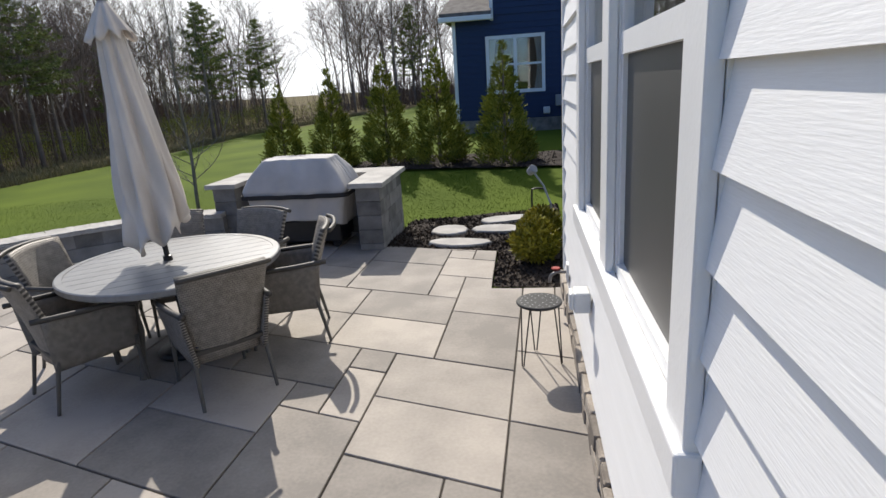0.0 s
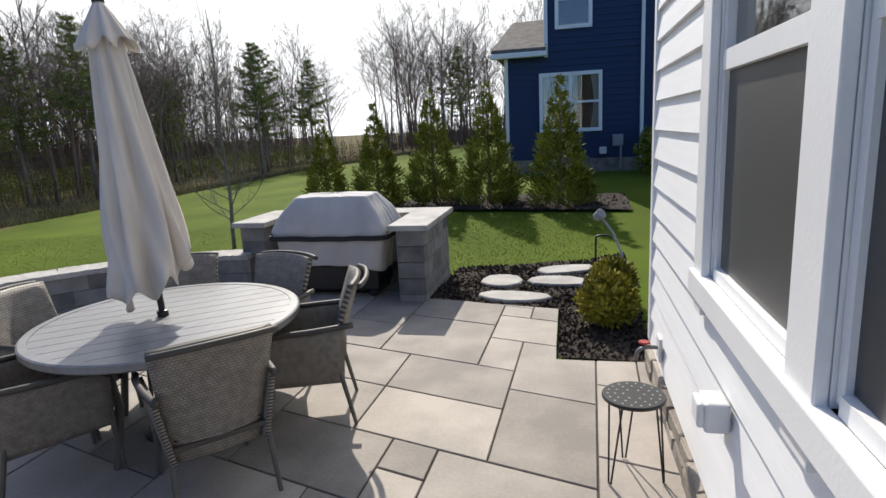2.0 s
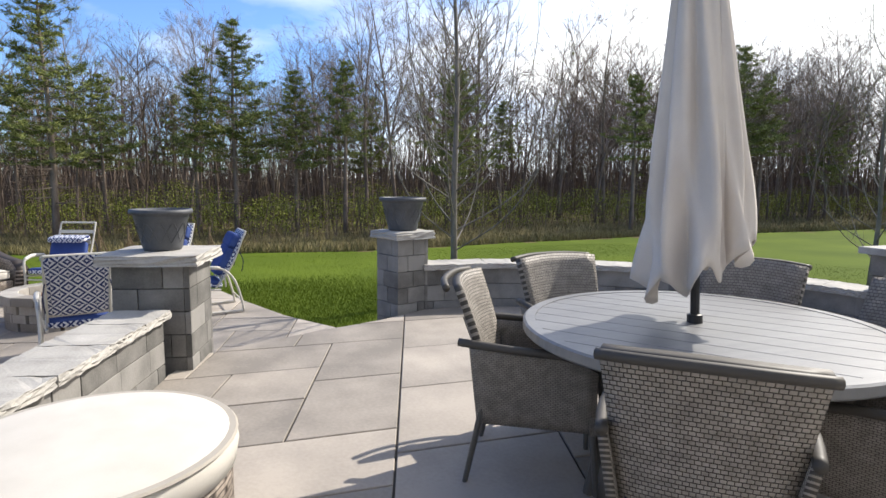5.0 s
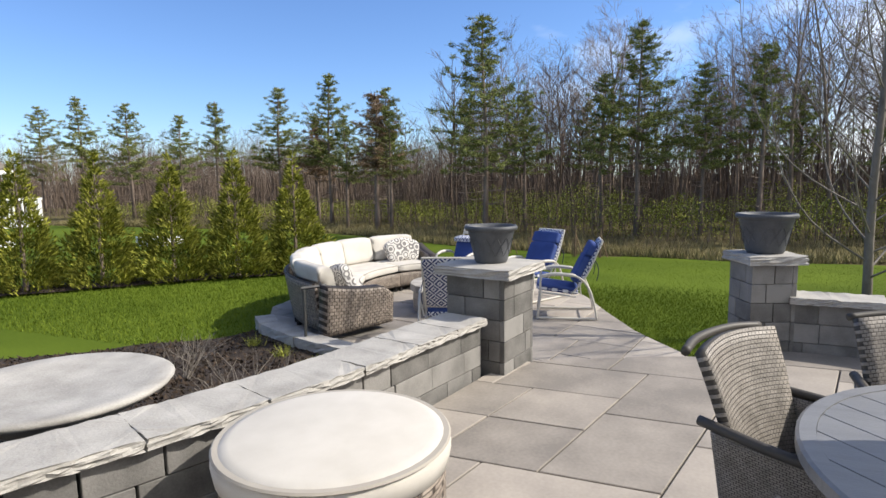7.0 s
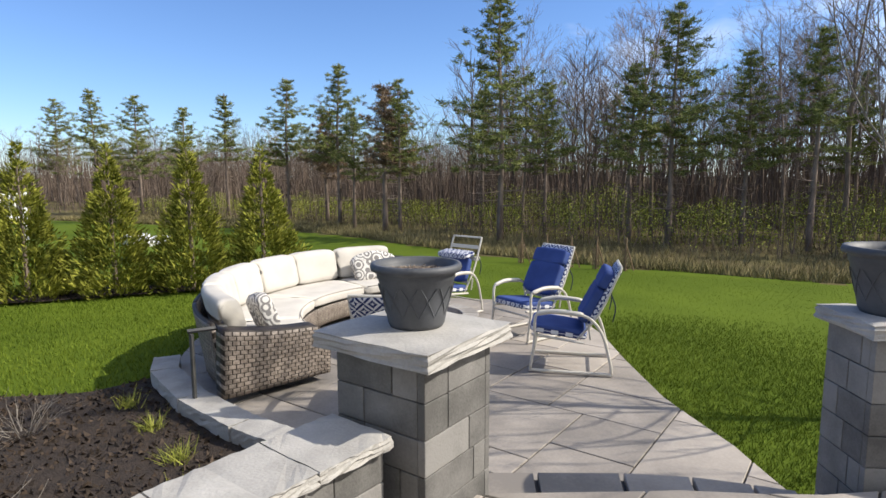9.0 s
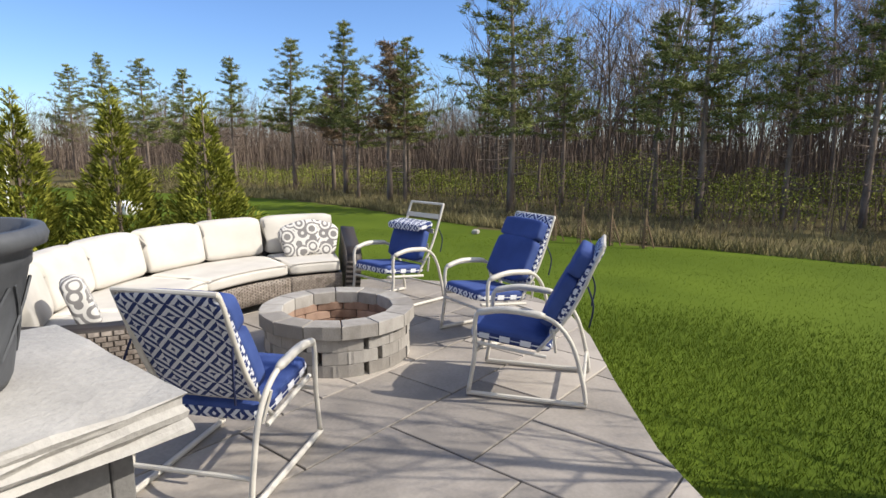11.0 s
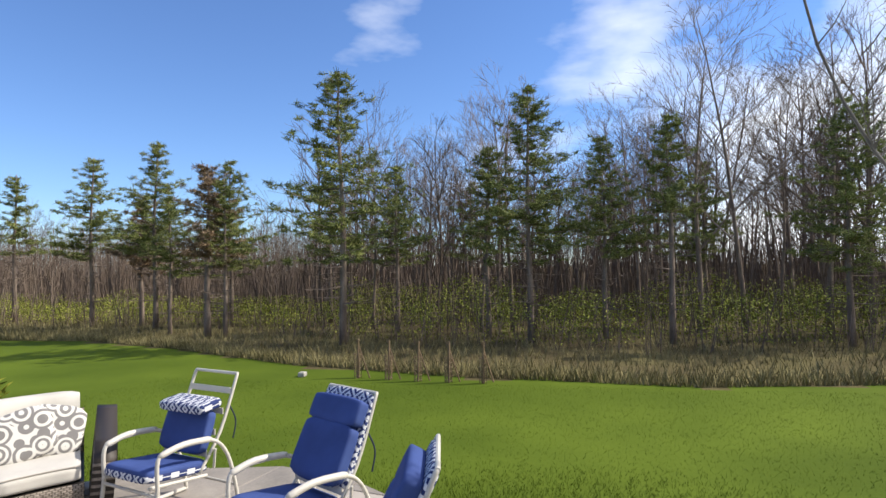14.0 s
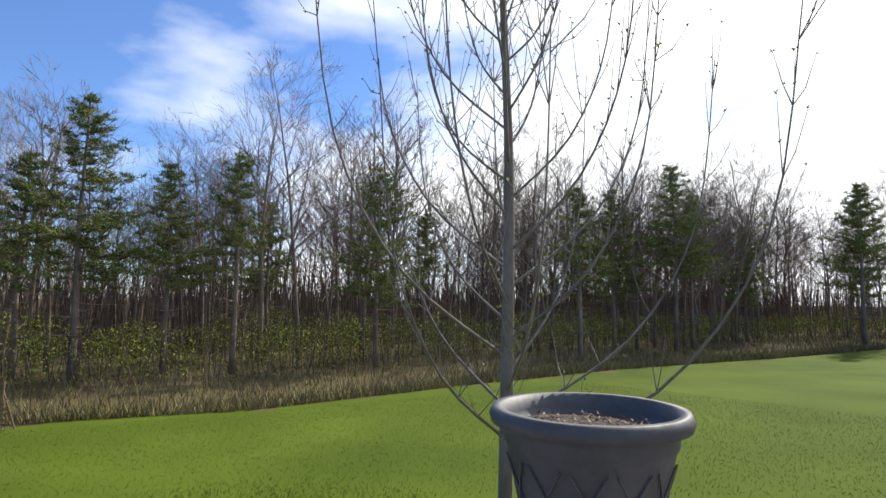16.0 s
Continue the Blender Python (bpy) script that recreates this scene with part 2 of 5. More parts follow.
def patterned(name, ground, ink, scale, kind):
    """Printed cloth: rings or a lattice of lines in two colours."""
    m = material(name, ground, 0.85, 0.05, 5, 200, 0.1)
    n, k = m.node_tree.nodes, m.node_tree.links
    tc = n.new("ShaderNodeTexCoord")
    if kind == "rings":
        vor = n.new("ShaderNodeTexVoronoi")
        vor.inputs["Scale"].default_value = scale
        k.new(tc.outputs["Object"], vor.inputs["Vector"])
        wave = n.new("ShaderNodeMath")
        wave.operation = "SINE"
        mul = n.new("ShaderNodeMath")
        mul.operation = "MULTIPLY"
        mul.inputs[1].default_value = 26
        k.new(vor.outputs["Distance"], mul.inputs[0])
        k.new(mul.outputs[0], wave.inputs[0])
        src = wave.outputs[0]
    else:
        w = []
        for a in (0.785, -0.785):
            mp = n.new("ShaderNodeMapping")
            mp.inputs["Rotation"].default_value = (0, a, 0)
            wv = n.new("ShaderNodeTexWave")
            wv.inputs["Scale"].default_value = scale
            k.new(tc.outputs["Object"], mp.inputs["Vector"])
            k.new(mp.outputs["Vector"], wv.inputs["Vector"])
            w.append(wv)
        ch = n.new("ShaderNodeTexChecker")
        ch.inputs["Scale"].default_value = scale * 1.6
        k.new(tc.outputs["Object"], ch.inputs["Vector"])
        pick = n.new("ShaderNodeMix")
        pick.data_type = "FLOAT"
        k.new(ch.outputs["Fac"], pick.inputs["Factor"])
        k.new(w[0].outputs["Fac"], pick.inputs["A"])
        k.new(w[1].outputs["Fac"], pick.inputs["B"])
        s = n.new("ShaderNodeMath")
        s.operation = "SUBTRACT"
        s.inputs[1].default_value = 0.5
        k.new(pick.outputs["Result"], s.inputs[0])
        src = s.outputs[0]
    gt = n.new("ShaderNodeMath")
    gt.operation = "GREATER_THAN"
    gt.inputs[1].default_value = 0.0
    k.new(src, gt.inputs[0])
    mix = n.new("ShaderNodeMix")
    mix.data_type = "RGBA"
    mix.inputs["A"].default_value, mix.inputs["B"].default_value = (*ground, 1), (*ink, 1)
    k.new(gt.outputs[0], mix.inputs["Factor"])
    k.new(mix.outputs["Result"], n["Principled BSDF"].inputs["Base Color"])
    return m


M_PILLOW = patterned("ring_print", (0.62, 0.60, 0.56), (0.20, 0.19, 0.185), 7.0, "rings")
M_LATTICE = patterned("lattice_print", (0.62, 0.63, 0.66), (0.02, 0.035, 0.13), 9.0, "lattice")

# ---- mesh helpers ----


def mesh_of(bm, name, mat, smooth=False):
    bmesh.ops.recalc_face_normals(bm, faces=bm.faces)
    me = bpy.data.meshes.new(name)
    bm.to_mesh(me)
    bm.free()
    me.materials.append(mat)
    if smooth:
        me.shade_smooth()
    return me


def part(name, bm, mat, parent=None, label="", smooth=False):
    ob = new(name, mesh_of(bm, name, mat, smooth) if isinstance(bm, bmesh.types.BMesh) else bm)
    if parent is not None:
        ob.parent = parent
    if label:
        ob["label"] = label
    return ob


def thing(name, label, category, m=None, group="", kind=""):
    ob = tagged(new(name), label, category, group, kind)
    ob.empty_display_size = 0.1
    if m is not None:
        ob.matrix_basis = m
    return ob


def add_box(bm, c, s, m=None, bevel=0.0):
    r = bmesh.ops.create_cube(bm, size=1.0)
    t = Matrix.Translation(c) @ Matrix.Diagonal((*s, 1))
    bmesh.ops.transform(bm, matrix=(m @ t) if m is not None else t, verts=r["verts"])
    if bevel:
        es = list({e for v in r["verts"] for e in v.link_edges})
        bmesh.ops.bevel(bm, geom=es, offset=bevel, segments=2, affect="EDGES", profile=0.5)


def box(c, s, bevel=0.0, m=None):
    bm = bmesh.new()
    add_box(bm, c, s, m, bevel)
    return bm


def add_tube(bm, pts, r, sides=6, caps=True):
    """A tube along points; r is one radius or one for each point."""
    pts = [Vector(p) for p in pts]
    rs = r if isinstance(r, (list, tuple)) else [r] * len(pts)
    rings, side = [], None
    for i, p in enumerate(pts):
        d = (pts[min(i + 1, len(pts) - 1)] - pts[max(i - 1, 0)]).normalized()
        if side is None:
            side = d.orthogonal().normalized()
        side = (side - d * side.dot(d))
        side = side.normalized() if side.length > 1e-6 else d.orthogonal().normalized()
        up = d.cross(side)
        rings.append([bm.verts.new(p + (side * math.cos(a) + up * math.sin(a)) * rs[i])
                      for a in (2 * math.pi * j / sides for j in range(sides))])
    for a, b in zip(rings, rings[1:]):
        for j in range(sides):
            bm.faces.new((a[j], a[(j + 1) % sides], b[(j + 1) % sides], b[j]))
    if caps and sides > 2:
        bm.faces.new(rings[0][::-1])
        bm.faces.new(rings[-1])


def tube(pts, r, sides=8):
    bm = bmesh.new()
    add_tube(bm, pts, r, sides)
    return bm


def smooth_path(pts, steps=5):
    """Catmull-Rom through the points."""
    pts = [Vector(p) for p in pts]
    out = []
    for i in range(len(pts) - 1):
        a, b, c, d = pts[max(i - 1, 0)], pts[i], pts[i + 1], pts[min(i + 2, len(pts) - 1)]
        for s in range(steps):
            t = s / steps
            out.append(0.5 * (2 * b + (c - a) * t + (2 * a - 5 * b + 4 * c - d) * t * t + (3 * b - a - 3 * c + d) * t ** 3))
    return out + [pts[-1]]


def prism(poly, z0, z1, bevel=0.0):
    bm = bmesh.new()
    lo = [bm.verts.new((x, y, z0)) for x, y in poly]
    hi = [bm.verts.new((x, y, z1)) for x, y in poly]
    top = bm.faces.new(hi)
    bm.faces.new(lo[::-1])
    n = len(poly)
    for i in range(n):
        bm.faces.new((lo[i], lo[(i + 1) % n], hi[(i + 1) % n], hi[i]))
    if bevel:
        bmesh.ops.bevel(bm, geom=list(top.edges), offset=bevel, segments=1, affect="EDGES")
    return bm


def lathe(profile, sides=32, ripple=0.0, waves=0):
    bm = bmesh.new()
    rings = []
    for r, z in profile:
        rings.append([bm.verts.new(((r * (1 + ripple * math.cos(waves * a))) * math.cos(a), (r * (1 + ripple * math.cos(waves * a))) * math.sin(a), z))
                      for a in (2 * math.pi * j / sides for j in range(sides))])
    for a, b in zip(rings, rings[1:]):
        for j in range(sides):
            bm.faces.new((a[j], a[(j + 1) % sides], b[(j + 1) % sides], b[j]))
    bm.faces.new(rings[0][::-1])
    bm.faces.new(rings[-1])
    return bm


def sheet(fn, nu, nv, thick=0.0, uv=True):
    """A surface fn(u, v) over the unit square, with UVs; thick gives it a back."""
    bm = bmesh.new()
    lay = bm.loops.layers.uv.new("UVMap")
    g = [[bm.verts.new(fn(i / nu, j / nv)) for j in range(nv + 1)] for i in range(nu + 1)]
    at = {g[i][j]: (i / nu, j / nv) for i in range(nu + 1) for j in range(nv + 1)}
    for i in range(nu):
        for j in range(nv):
            bm.faces.new((g[i][j], g[i + 1][j], g[i + 1][j + 1], g[i][j + 1]))
    for f in bm.faces:
        for l in f.loops:
            l[lay].uv = at[l.vert]
    if thick:
        bmesh.ops.recalc_face_normals(bm, faces=bm.faces)
        bmesh.ops.solidify(bm, geom=list(bm.faces), thickness=thick)
    return bm


def cushion(sx, sy, sz, puff=0.25, n=8):
    """A pillow-like block: rounded box with a swollen middle."""
    bm = bmesh.new()
    bmesh.ops.create_cube(bm, size=1.0)
    bmesh.ops.subdivide_edges(bm, edges=list(bm.edges), cuts=n, use_grid_fill=True)
    for v in bm.verts:
        x, y, z = v.co * 2
        k = (1 - abs(x) ** 4) * (1 - abs(y) ** 4)
        e = 1 - 0.06 * (abs(x) ** 6 * abs(y) ** 6 + abs(z) ** 4 * (abs(x) ** 8 + abs(y) ** 8) * 0.5)
        v.co = Vector((x * e * sx / 2, y * e * sy / 2, z * sz / 2 * (1 - puff + puff * k)))
    return bm


def smoothstep(a, b, x):
    t = min(1, max(0, (x - a) / (b - a)))
    return t * t * (3 - 2 * t)


def ground_z(x, y):
    z = -0.06 - 0.36 * smoothstep(-1.8, -5.0, x) - 0.40 * smoothstep(-6, -19, x)
    z += 0.45 * smoothstep(7.5, 15, y) * smoothstep(-9, -3, x)
    z += 0.5 * smoothstep(30, 90, y)
    return z + 0.02 * noise.noise((x * 0.35, y * 0.35, 0))


# ---- ground ----
EDGE = [(-23, -60), (-22.5, -14), (-21, -10), (-18.6, -5), (-17.2, 0), (-16.7, 4), (-17.6, 9), (-18.6, 16), (-18.5, 25), (-19, 40), (-14, 62), (0, 78), (40, 90)]


def edge_x(y):
    """Where the mown lawn ends towards the wood."""
    for (xa, ya), (xb, yb) in zip(EDGE, EDGE[1:]):
        if ya <= y <= yb:
            return xa + (xb - xa) * (y - ya) / (yb - ya)
    return EDGE[0][0] if y < EDGE[0][1] else 400


def axis_steps(lo, hi, near_lo, near_hi, fine, coarse_n):
    a = [lo + (near_lo - lo) * (1 - (1 - i / coarse_n) ** 0.5) ** 1.0 for i in range(coarse_n)]
    a = [near_lo - (near_lo - lo) * ((coarse_n - i) / coarse_n) ** 3 for i in range(coarse_n)]
    b = list(np.arange(near_lo, near_hi, fine))
    c = [near_hi + (hi - near_hi) * (i / coarse_n) ** 3 for i in range(coarse_n + 1)]
    return a + b + c


def build_ground():
    xs = axis_steps(-600, 600, -30, 4, 0.5, 14)
    ys = axis_steps(-600, 600, -16, 30, 0.5, 14)
    verts = [(x, y, ground_z(x, y)) for x in xs for y in ys]
    ny = len(ys)
    faces, idx = [], []
    for i in range(len(xs) - 1):
        for j in range(ny - 1):
            faces.append((i * ny + j, (i + 1) * ny + j, (i + 1) * ny + j + 1, i * ny + j + 1))
            cx, cy = (xs[i] + xs[i + 1]) / 2, (ys[j] + ys[j + 1]) / 2
            idx.append(1 if cx < edge_x(cy) + 0.7 * noise.noise((cx, cy, 3)) else 0)
    me = bpy.data.meshes.new("ground")
    me.from_pydata(verts, [], faces)
    me.materials.append(M_LAWN)
    me.materials.append(M_FLOOR)
    me.polygons.foreach_set("material_index", idx)
    me.shade_smooth()
    return tagged(new("ground", me), "mown green lawn running to a rough woodland edge", "ground", kind="structure")


ground = build_ground()


def tri_cloud(name, tris, mat, label, category, parent=None):
    """Many loose triangles or quads in one mesh of kind stuff."""
    verts, faces = [], []
    for f in tris:
        faces.append(tuple(range(len(verts), len(verts) + len(f))))
        verts.extend(f)
    me = bpy.data.meshes.new(name)
    me.from_pydata(verts, [], faces)
    me.materials.append(mat)
    ob = new(name, me)
    if parent is not None:
        ob.parent = parent
        return tagged(ob, kind="stuff")
    return tagged(ob, label, category, kind="stuff")


RNG = random.Random(7)


def blades(n, place, h0, h1, w, lean=0.5):
    out = []
    while len(out) < n:
        p = place()
        if p is None:
            continue
        x, y, z = p
        a, h = RNG.uniform(0, 6.283), RNG.uniform(h0, h1)
        dx, dy = math.cos(a) * w, math.sin(a) * w
        lx, ly = RNG.uniform(-lean, lean) * h, RNG.uniform(-lean, lean) * h
        out.append(((x - dx, y - dy, z - 0.01), (x + dx, y + dy, z - 0.01), (x + lx, y + ly, z + h)))
    return out


def inside(x, y, poly):
    r = False
    for (xa, ya), (xb, yb) in zip(poly, poly[1:] + poly[:1]):
        if (ya > y) != (yb > y) and x < (xb - xa) * (y - ya) / (yb - ya) + xa:
            r = not r
    return r


# ---- plan ----
WALL_X = 1.24
SEAT_ARC = smooth_path([(-5.50, 2.50, 0), (-5.44, 3.2, 0), (-5.18, 3.95, 0), (-4.7, 4.65, 0), (-4.05, 5.2, 0), (-3.4, 5.5, 0), (-2.98, 5.58, 0)], 4)
DINING = [(WALL_X - 0.02, -3.2), (WALL_X - 0.02, 3.92), (0.56, 3.92), (0.56, 5.2), (-0.82, 5.48), (-0.9, 6.3), (-3.0, 6.3)] + \
    [(p.x, p.y) for p in reversed(SEAT_ARC)] + [(-5.2, 2.0), (-4.98, 1.35), (-4.55, 0.4), (-4.1, 0.2), (-2.9, -0.1), (-1.4, -0.7), (-0.4, -1.3), (-0.4, -3.2)]
FIRE = [(-4.3, 0.3), (-4.95, 1.35), (-5.2, 2.25), (-5.5, 2.15), (-6.42, 1.7), (-7.2, 1.2), (-8.0, 0.85), (-9.0, 0.45), (-9.8, 0.02), (-10.25, -0.6), (-10.42, -1.3),
        (-10.25, -2.1), (-9.8, -2.9), (-9.1, -3.6), (-8.1, -4.0), (-7.0, -3.9), (-6.15, -3.35), (-5.55, -2.4), (-5.28, -1.6), (-5.15, -0.9), (-4.7, -0.1)]
PIT_Z = -0.35
BED = [(-4.4, 0.0), (-5.1, -1.0), (-5.2, -1.6), (-5.45, -2.4), (-6.0, -3.3), (-5.4, -3.5), (-5.0, -4.2), (-3.5, -5.0), (-1.0, -5.2), (0.8, -4.5), (0.8, -1.6), (-0.5, -1.5), (-1.5, -0.9), (-3.0, -0.25)]
BED_N = [(0.58, 3.94), (1.3, 3.94), (1.4, 7.8), (0.95, 7.4), (0.1, 7.1), (-0.75, 6.95), (-0.84, 5.5), (0.58, 5.22)]


def clip_cell(poly, cell):
    """The polygon cut to a convex, counter-clockwise cell."""
    out = list(poly)
    for (ax, ay), (bx, by) in zip(cell, cell[1:] + cell[:1]):
        src, out = out, []
        for p, q in zip(src, src[1:] + src[:1]):
            sp = (bx - ax) * (p[1] - ay) - (by - ay) * (p[0] - ax)
            sq = (bx - ax) * (q[1] - ay) - (by - ay) * (q[0] - ax)
            if sp >= 0:
                out.append(p)
            if (sp >= 0) != (sq >= 0):
                t = sp / (sp - sq)
                out.append((p[0] + (q[0] - p[0]) * t, p[1] + (q[1] - p[1]) * t))
        if len(out) < 3:
            return []
    return out


def area(p):
    return abs(sum(a[0] * b[1] - b[0] * a[1] for a, b in zip(p, p[1:] + p[:1]))) / 2


def lay_pavers(parent, poly, u, v, origin, unit, z, sizes, seed, gap=0.006):
    """Random ashlar slabs on a lattice, each an object with bevelled edges."""
    rng = random.Random(seed)
    taken = set()
    for i in range(-26, 27):
        for j in range(-26, 27):
            if (i, j) in taken:
                continue
            opts = sizes[:]
            rng.shuffle(opts)
            for w, h in opts + [(1, 1)]:
                cells = [(i + a, j + b) for a in range(w) for b in range(h)]
                if not any(c in taken for c in cells):
                    break
            taken.update(cells)
            q = [(i + gap / unit, j + gap / unit), (i + w - gap / unit, j + gap / unit), (i + w - gap / unit, j + h - gap / unit), (i + gap / unit, j + h - gap / unit)]
            cell = [(origin[0] + (a * u[0] + b * v[0]) * unit, origin[1] + (a * u[1] + b * v[1]) * unit) for a, b in q]
            c = clip_cell(poly, cell)
            c = [p for n, p in enumerate(c) if math.dist(p, c[n - 1]) > 0.004]
            if len(c) < 3 or area(c) < 0.008:
                continue
            part("paver", prism(c, z - 0.045, z + rng.uniform(-0.002, 0.002), 0.004), M_PAVER, parent)


def build_floor(name, poly, z, label):
    ob = part(name, prism(poly, z - 0.5, z - 0.012), M_SAND)
    return tagged(ob, label, "patio", kind="structure")


floor_dining = build_floor("floor_terrace", DINING, 0.0, "raised bluestone terrace of random rectangular slabs")
floor_fire = build_floor("floor_fire_pit", FIRE, PIT_Z, "lower bluestone patio round the fire pit")


# ---- our house ----
def build_house():
    h = thing("house_own", "white lap-sided house with tall white-trimmed windows", "house", kind="structure")
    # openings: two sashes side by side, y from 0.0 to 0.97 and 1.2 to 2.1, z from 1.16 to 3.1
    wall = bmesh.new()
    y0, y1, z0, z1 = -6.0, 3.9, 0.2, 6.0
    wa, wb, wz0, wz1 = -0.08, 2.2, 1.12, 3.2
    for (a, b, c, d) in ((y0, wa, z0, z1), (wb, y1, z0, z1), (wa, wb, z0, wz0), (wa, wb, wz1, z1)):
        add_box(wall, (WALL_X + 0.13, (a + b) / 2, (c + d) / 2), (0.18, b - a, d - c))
    # unseen ends, rear, ceiling and floor box in a dim room, painted dark
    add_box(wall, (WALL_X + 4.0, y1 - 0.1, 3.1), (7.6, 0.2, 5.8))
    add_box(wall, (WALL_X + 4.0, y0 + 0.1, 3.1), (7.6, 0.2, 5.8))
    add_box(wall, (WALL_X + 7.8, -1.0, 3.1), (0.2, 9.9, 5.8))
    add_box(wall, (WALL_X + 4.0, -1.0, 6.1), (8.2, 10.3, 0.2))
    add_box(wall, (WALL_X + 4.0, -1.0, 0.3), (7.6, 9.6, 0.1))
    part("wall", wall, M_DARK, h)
    rows, z = [], z0
    while z < 5.9:
        rows.append(z)
        z += 0.19
    shared = {}
    for z in rows:
        spans = [(y0, -0.21), (2.33, y1 - 0.06)] if wz0 - 0.16 < z + 0.07 < wz1 + 0.1 else [(y0, y1 - 0.06)]
        for a, b in spans:
            key = (a, b)
            if key not in shared:
                bm = bmesh.new()
                vs = [bm.verts.new((x, y, zz)) for y in (a, b) for x, zz in ((0.0, 0.0), (0.028, 0.20), (0.04, 0.20), (0.04, 0.0))]
                for f in ((0, 1, 2, 3), (7, 6, 5, 4), (0, 4, 5, 1), (1, 5, 6, 2), (2, 6, 7, 3), (3, 7, 4, 0)):
                    bm.faces.new([vs[i] for i in f])
                shared[key] = mesh_of(bm, "board", M_WHITE)
            ob = part("board", shared[key], None, h)
            ob.location = (WALL_X, 0, z)
    part("corner_board", box((WALL_X + 0.02, y1 - 0.02, 3.1), (0.05, 0.09, 5.8), 0.004), M_TRIM, h)
    return h


house = build_house()


def build_windows():
    w = thing("window_1", "tall white double-hung windows with dark insect screens below", "window", kind="structure")
    x = WALL_X
    for a, b in ((-0.21, -0.05), (0.99, 1.18), (2.17, 2.33)):
        part("casing", box((x - 0.004, (a + b) / 2, 2.1), (0.035, b - a, 2.3), 0.006), M_TRIM, w)
        part("jamb", box((x + 0.045, (a + b) / 2, 2.17), (0.06, b - a, 2.1)), M_TRIM, w)
    part("sill", box((x - 0.012, 1.06, 1.07), (0.06, 2.56, 0.11), 0.008), M_TRIM, w)
    part("head_casing", box((x - 0.008, 1.06, 3.28), (0.045, 2.6, 0.14), 0.006), M_TRIM, w)
    for a, b in ((-0.045, 0.985), (1.185, 2.165)):
        sash = bmesh.new()
        for c, d in ((a, a + 0.04), (b - 0.04, b)):
            add_box(sash, (x + 0.045, (c + d) / 2, 2.17), (0.04, d - c, 2.06))
        for zc, hh in ((1.15, 0.05), (2.0, 0.075), (3.17, 0.06)):
            add_box(sash, (x + 0.04, (a + b) / 2, zc), (0.05, b - a - 0.082, hh))
        part("sash", sash, M_TRIM, w)
        part("screen", box((x + 0.045, (a + b) / 2, 1.57), (0.006, b - a - 0.08, 0.785)), M_SCREEN, w, "dark mesh insect screen")
        p = part("pane", box((x + 0.06, (a + b) / 2, 2.59), (0.006, b - a - 0.08, 1.10)), M_GLASS, w)
        p.visible_shadow = False
    return w


build_windows()


def build_foundation():
    f = thing("foundation", "rough tan stone foundation under the siding", "foundation", kind="structure")
    part("backing", box((WALL_X + 0.06, -1.05, -0.15), (0.08, 9.9, 0.69)), M_CORE, f)
    rng = random.Random(3)
    for row in range(2):
        y = -2.5
        while y < 3.85:
            l = rng.uniform(0.12, 0.32)
            l = min(l, 3.88 - y)
            if l > 0.05:
                bm = box((WALL_X + 0.005 - rng.uniform(0, 0.02), y + l / 2, -0.02 + row * 0.115 + 0.05), (0.05, l - 0.012, 0.10), 0.012)
                for v in bm.verts:
                    v.co += Vector((rng.uniform(-.006, .006), rng.uniform(-.006, .006), rng.uniform(-.005, .005)))
                part("stone", bm, M_STONE, f)
            y += l
    return f


build_foundation()

# ---- stone walls, pillars, island ----


def course_run(parent, pts, z0, rows, rh, thick, lens, seed, name="block"):
    """Courses of blocks along a line of points, both faces, broken joints."""
    rng = random.Random(seed)
    pts = [Vector((p[0], p[1], 0)) for p in pts]
    seg = [0]
    for a, b in zip(pts, pts[1:]):
        seg.append(seg[-1] + (b - a).length)

    def along(s):
        for i in range(len(pts) - 1):
            if s <= seg[i + 1] or i == len(pts) - 2:
                t = (s - seg[i]) / (seg[i + 1] - seg[i])
                return pts[i].lerp(pts[i + 1], t), (pts[i + 1] - pts[i]).normalized()
    for r in range(rows):
        s = 0.0
        first = rng.uniform(0.12, lens)
        while s < seg[-1] - 0.01:
            l = min(first if s == 0 else rng.choice((lens, lens * 0.6, lens * 0.8)), seg[-1] - s)
            a, _ = along(s)
            b, _ = along(s + l)
            d = (b - a).normalized()
            c = (a + b) / 2
            m = Matrix.Translation((c.x, c.y, z0 + (r + 0.5) * rh)) @ Matrix.Rotation(math.atan2(d.y, d.x), 4, "Z")
            part(name, box((0, 0, 0), ((b - a).length - 0.006, thick + rng.uniform(-.004, .004), rh - 0.005), 0.004, m), M_BLOCK, parent)
            s += l


def cap_slab(parent, poly, z0, z1, seed, name="cap"):
    """A cap stone with rock-faced edges."""
    bm = prism(poly, z0, z1)
    bmesh.ops.subdivide_edges(bm, edges=[e for e in bm.edges], cuts=5, use_grid_fill=True)
    bmesh.ops.triangulate(bm, faces=[f for f in bm.faces if len(f.verts) > 4])
    cx, cy = sum(p[0] for p in poly) / len(poly), sum(p[1] for p in poly) / len(poly)
    rng = random.Random(seed)
    for v in bm.verts:
        if v.co.z < z1 - 0.001:
            d = Vector((v.co.x - cx, v.co.y - cy, 0)).normalized()
            v.co += d * rng.uniform(-0.012, 0.01)
        elif len(v.link_faces) and any(abs(f.normal.z) < 0.5 for f in v.link_faces):
            v.co.z -= rng.uniform(0, 0.008)
    return part(name, bm, M_CAP, parent)


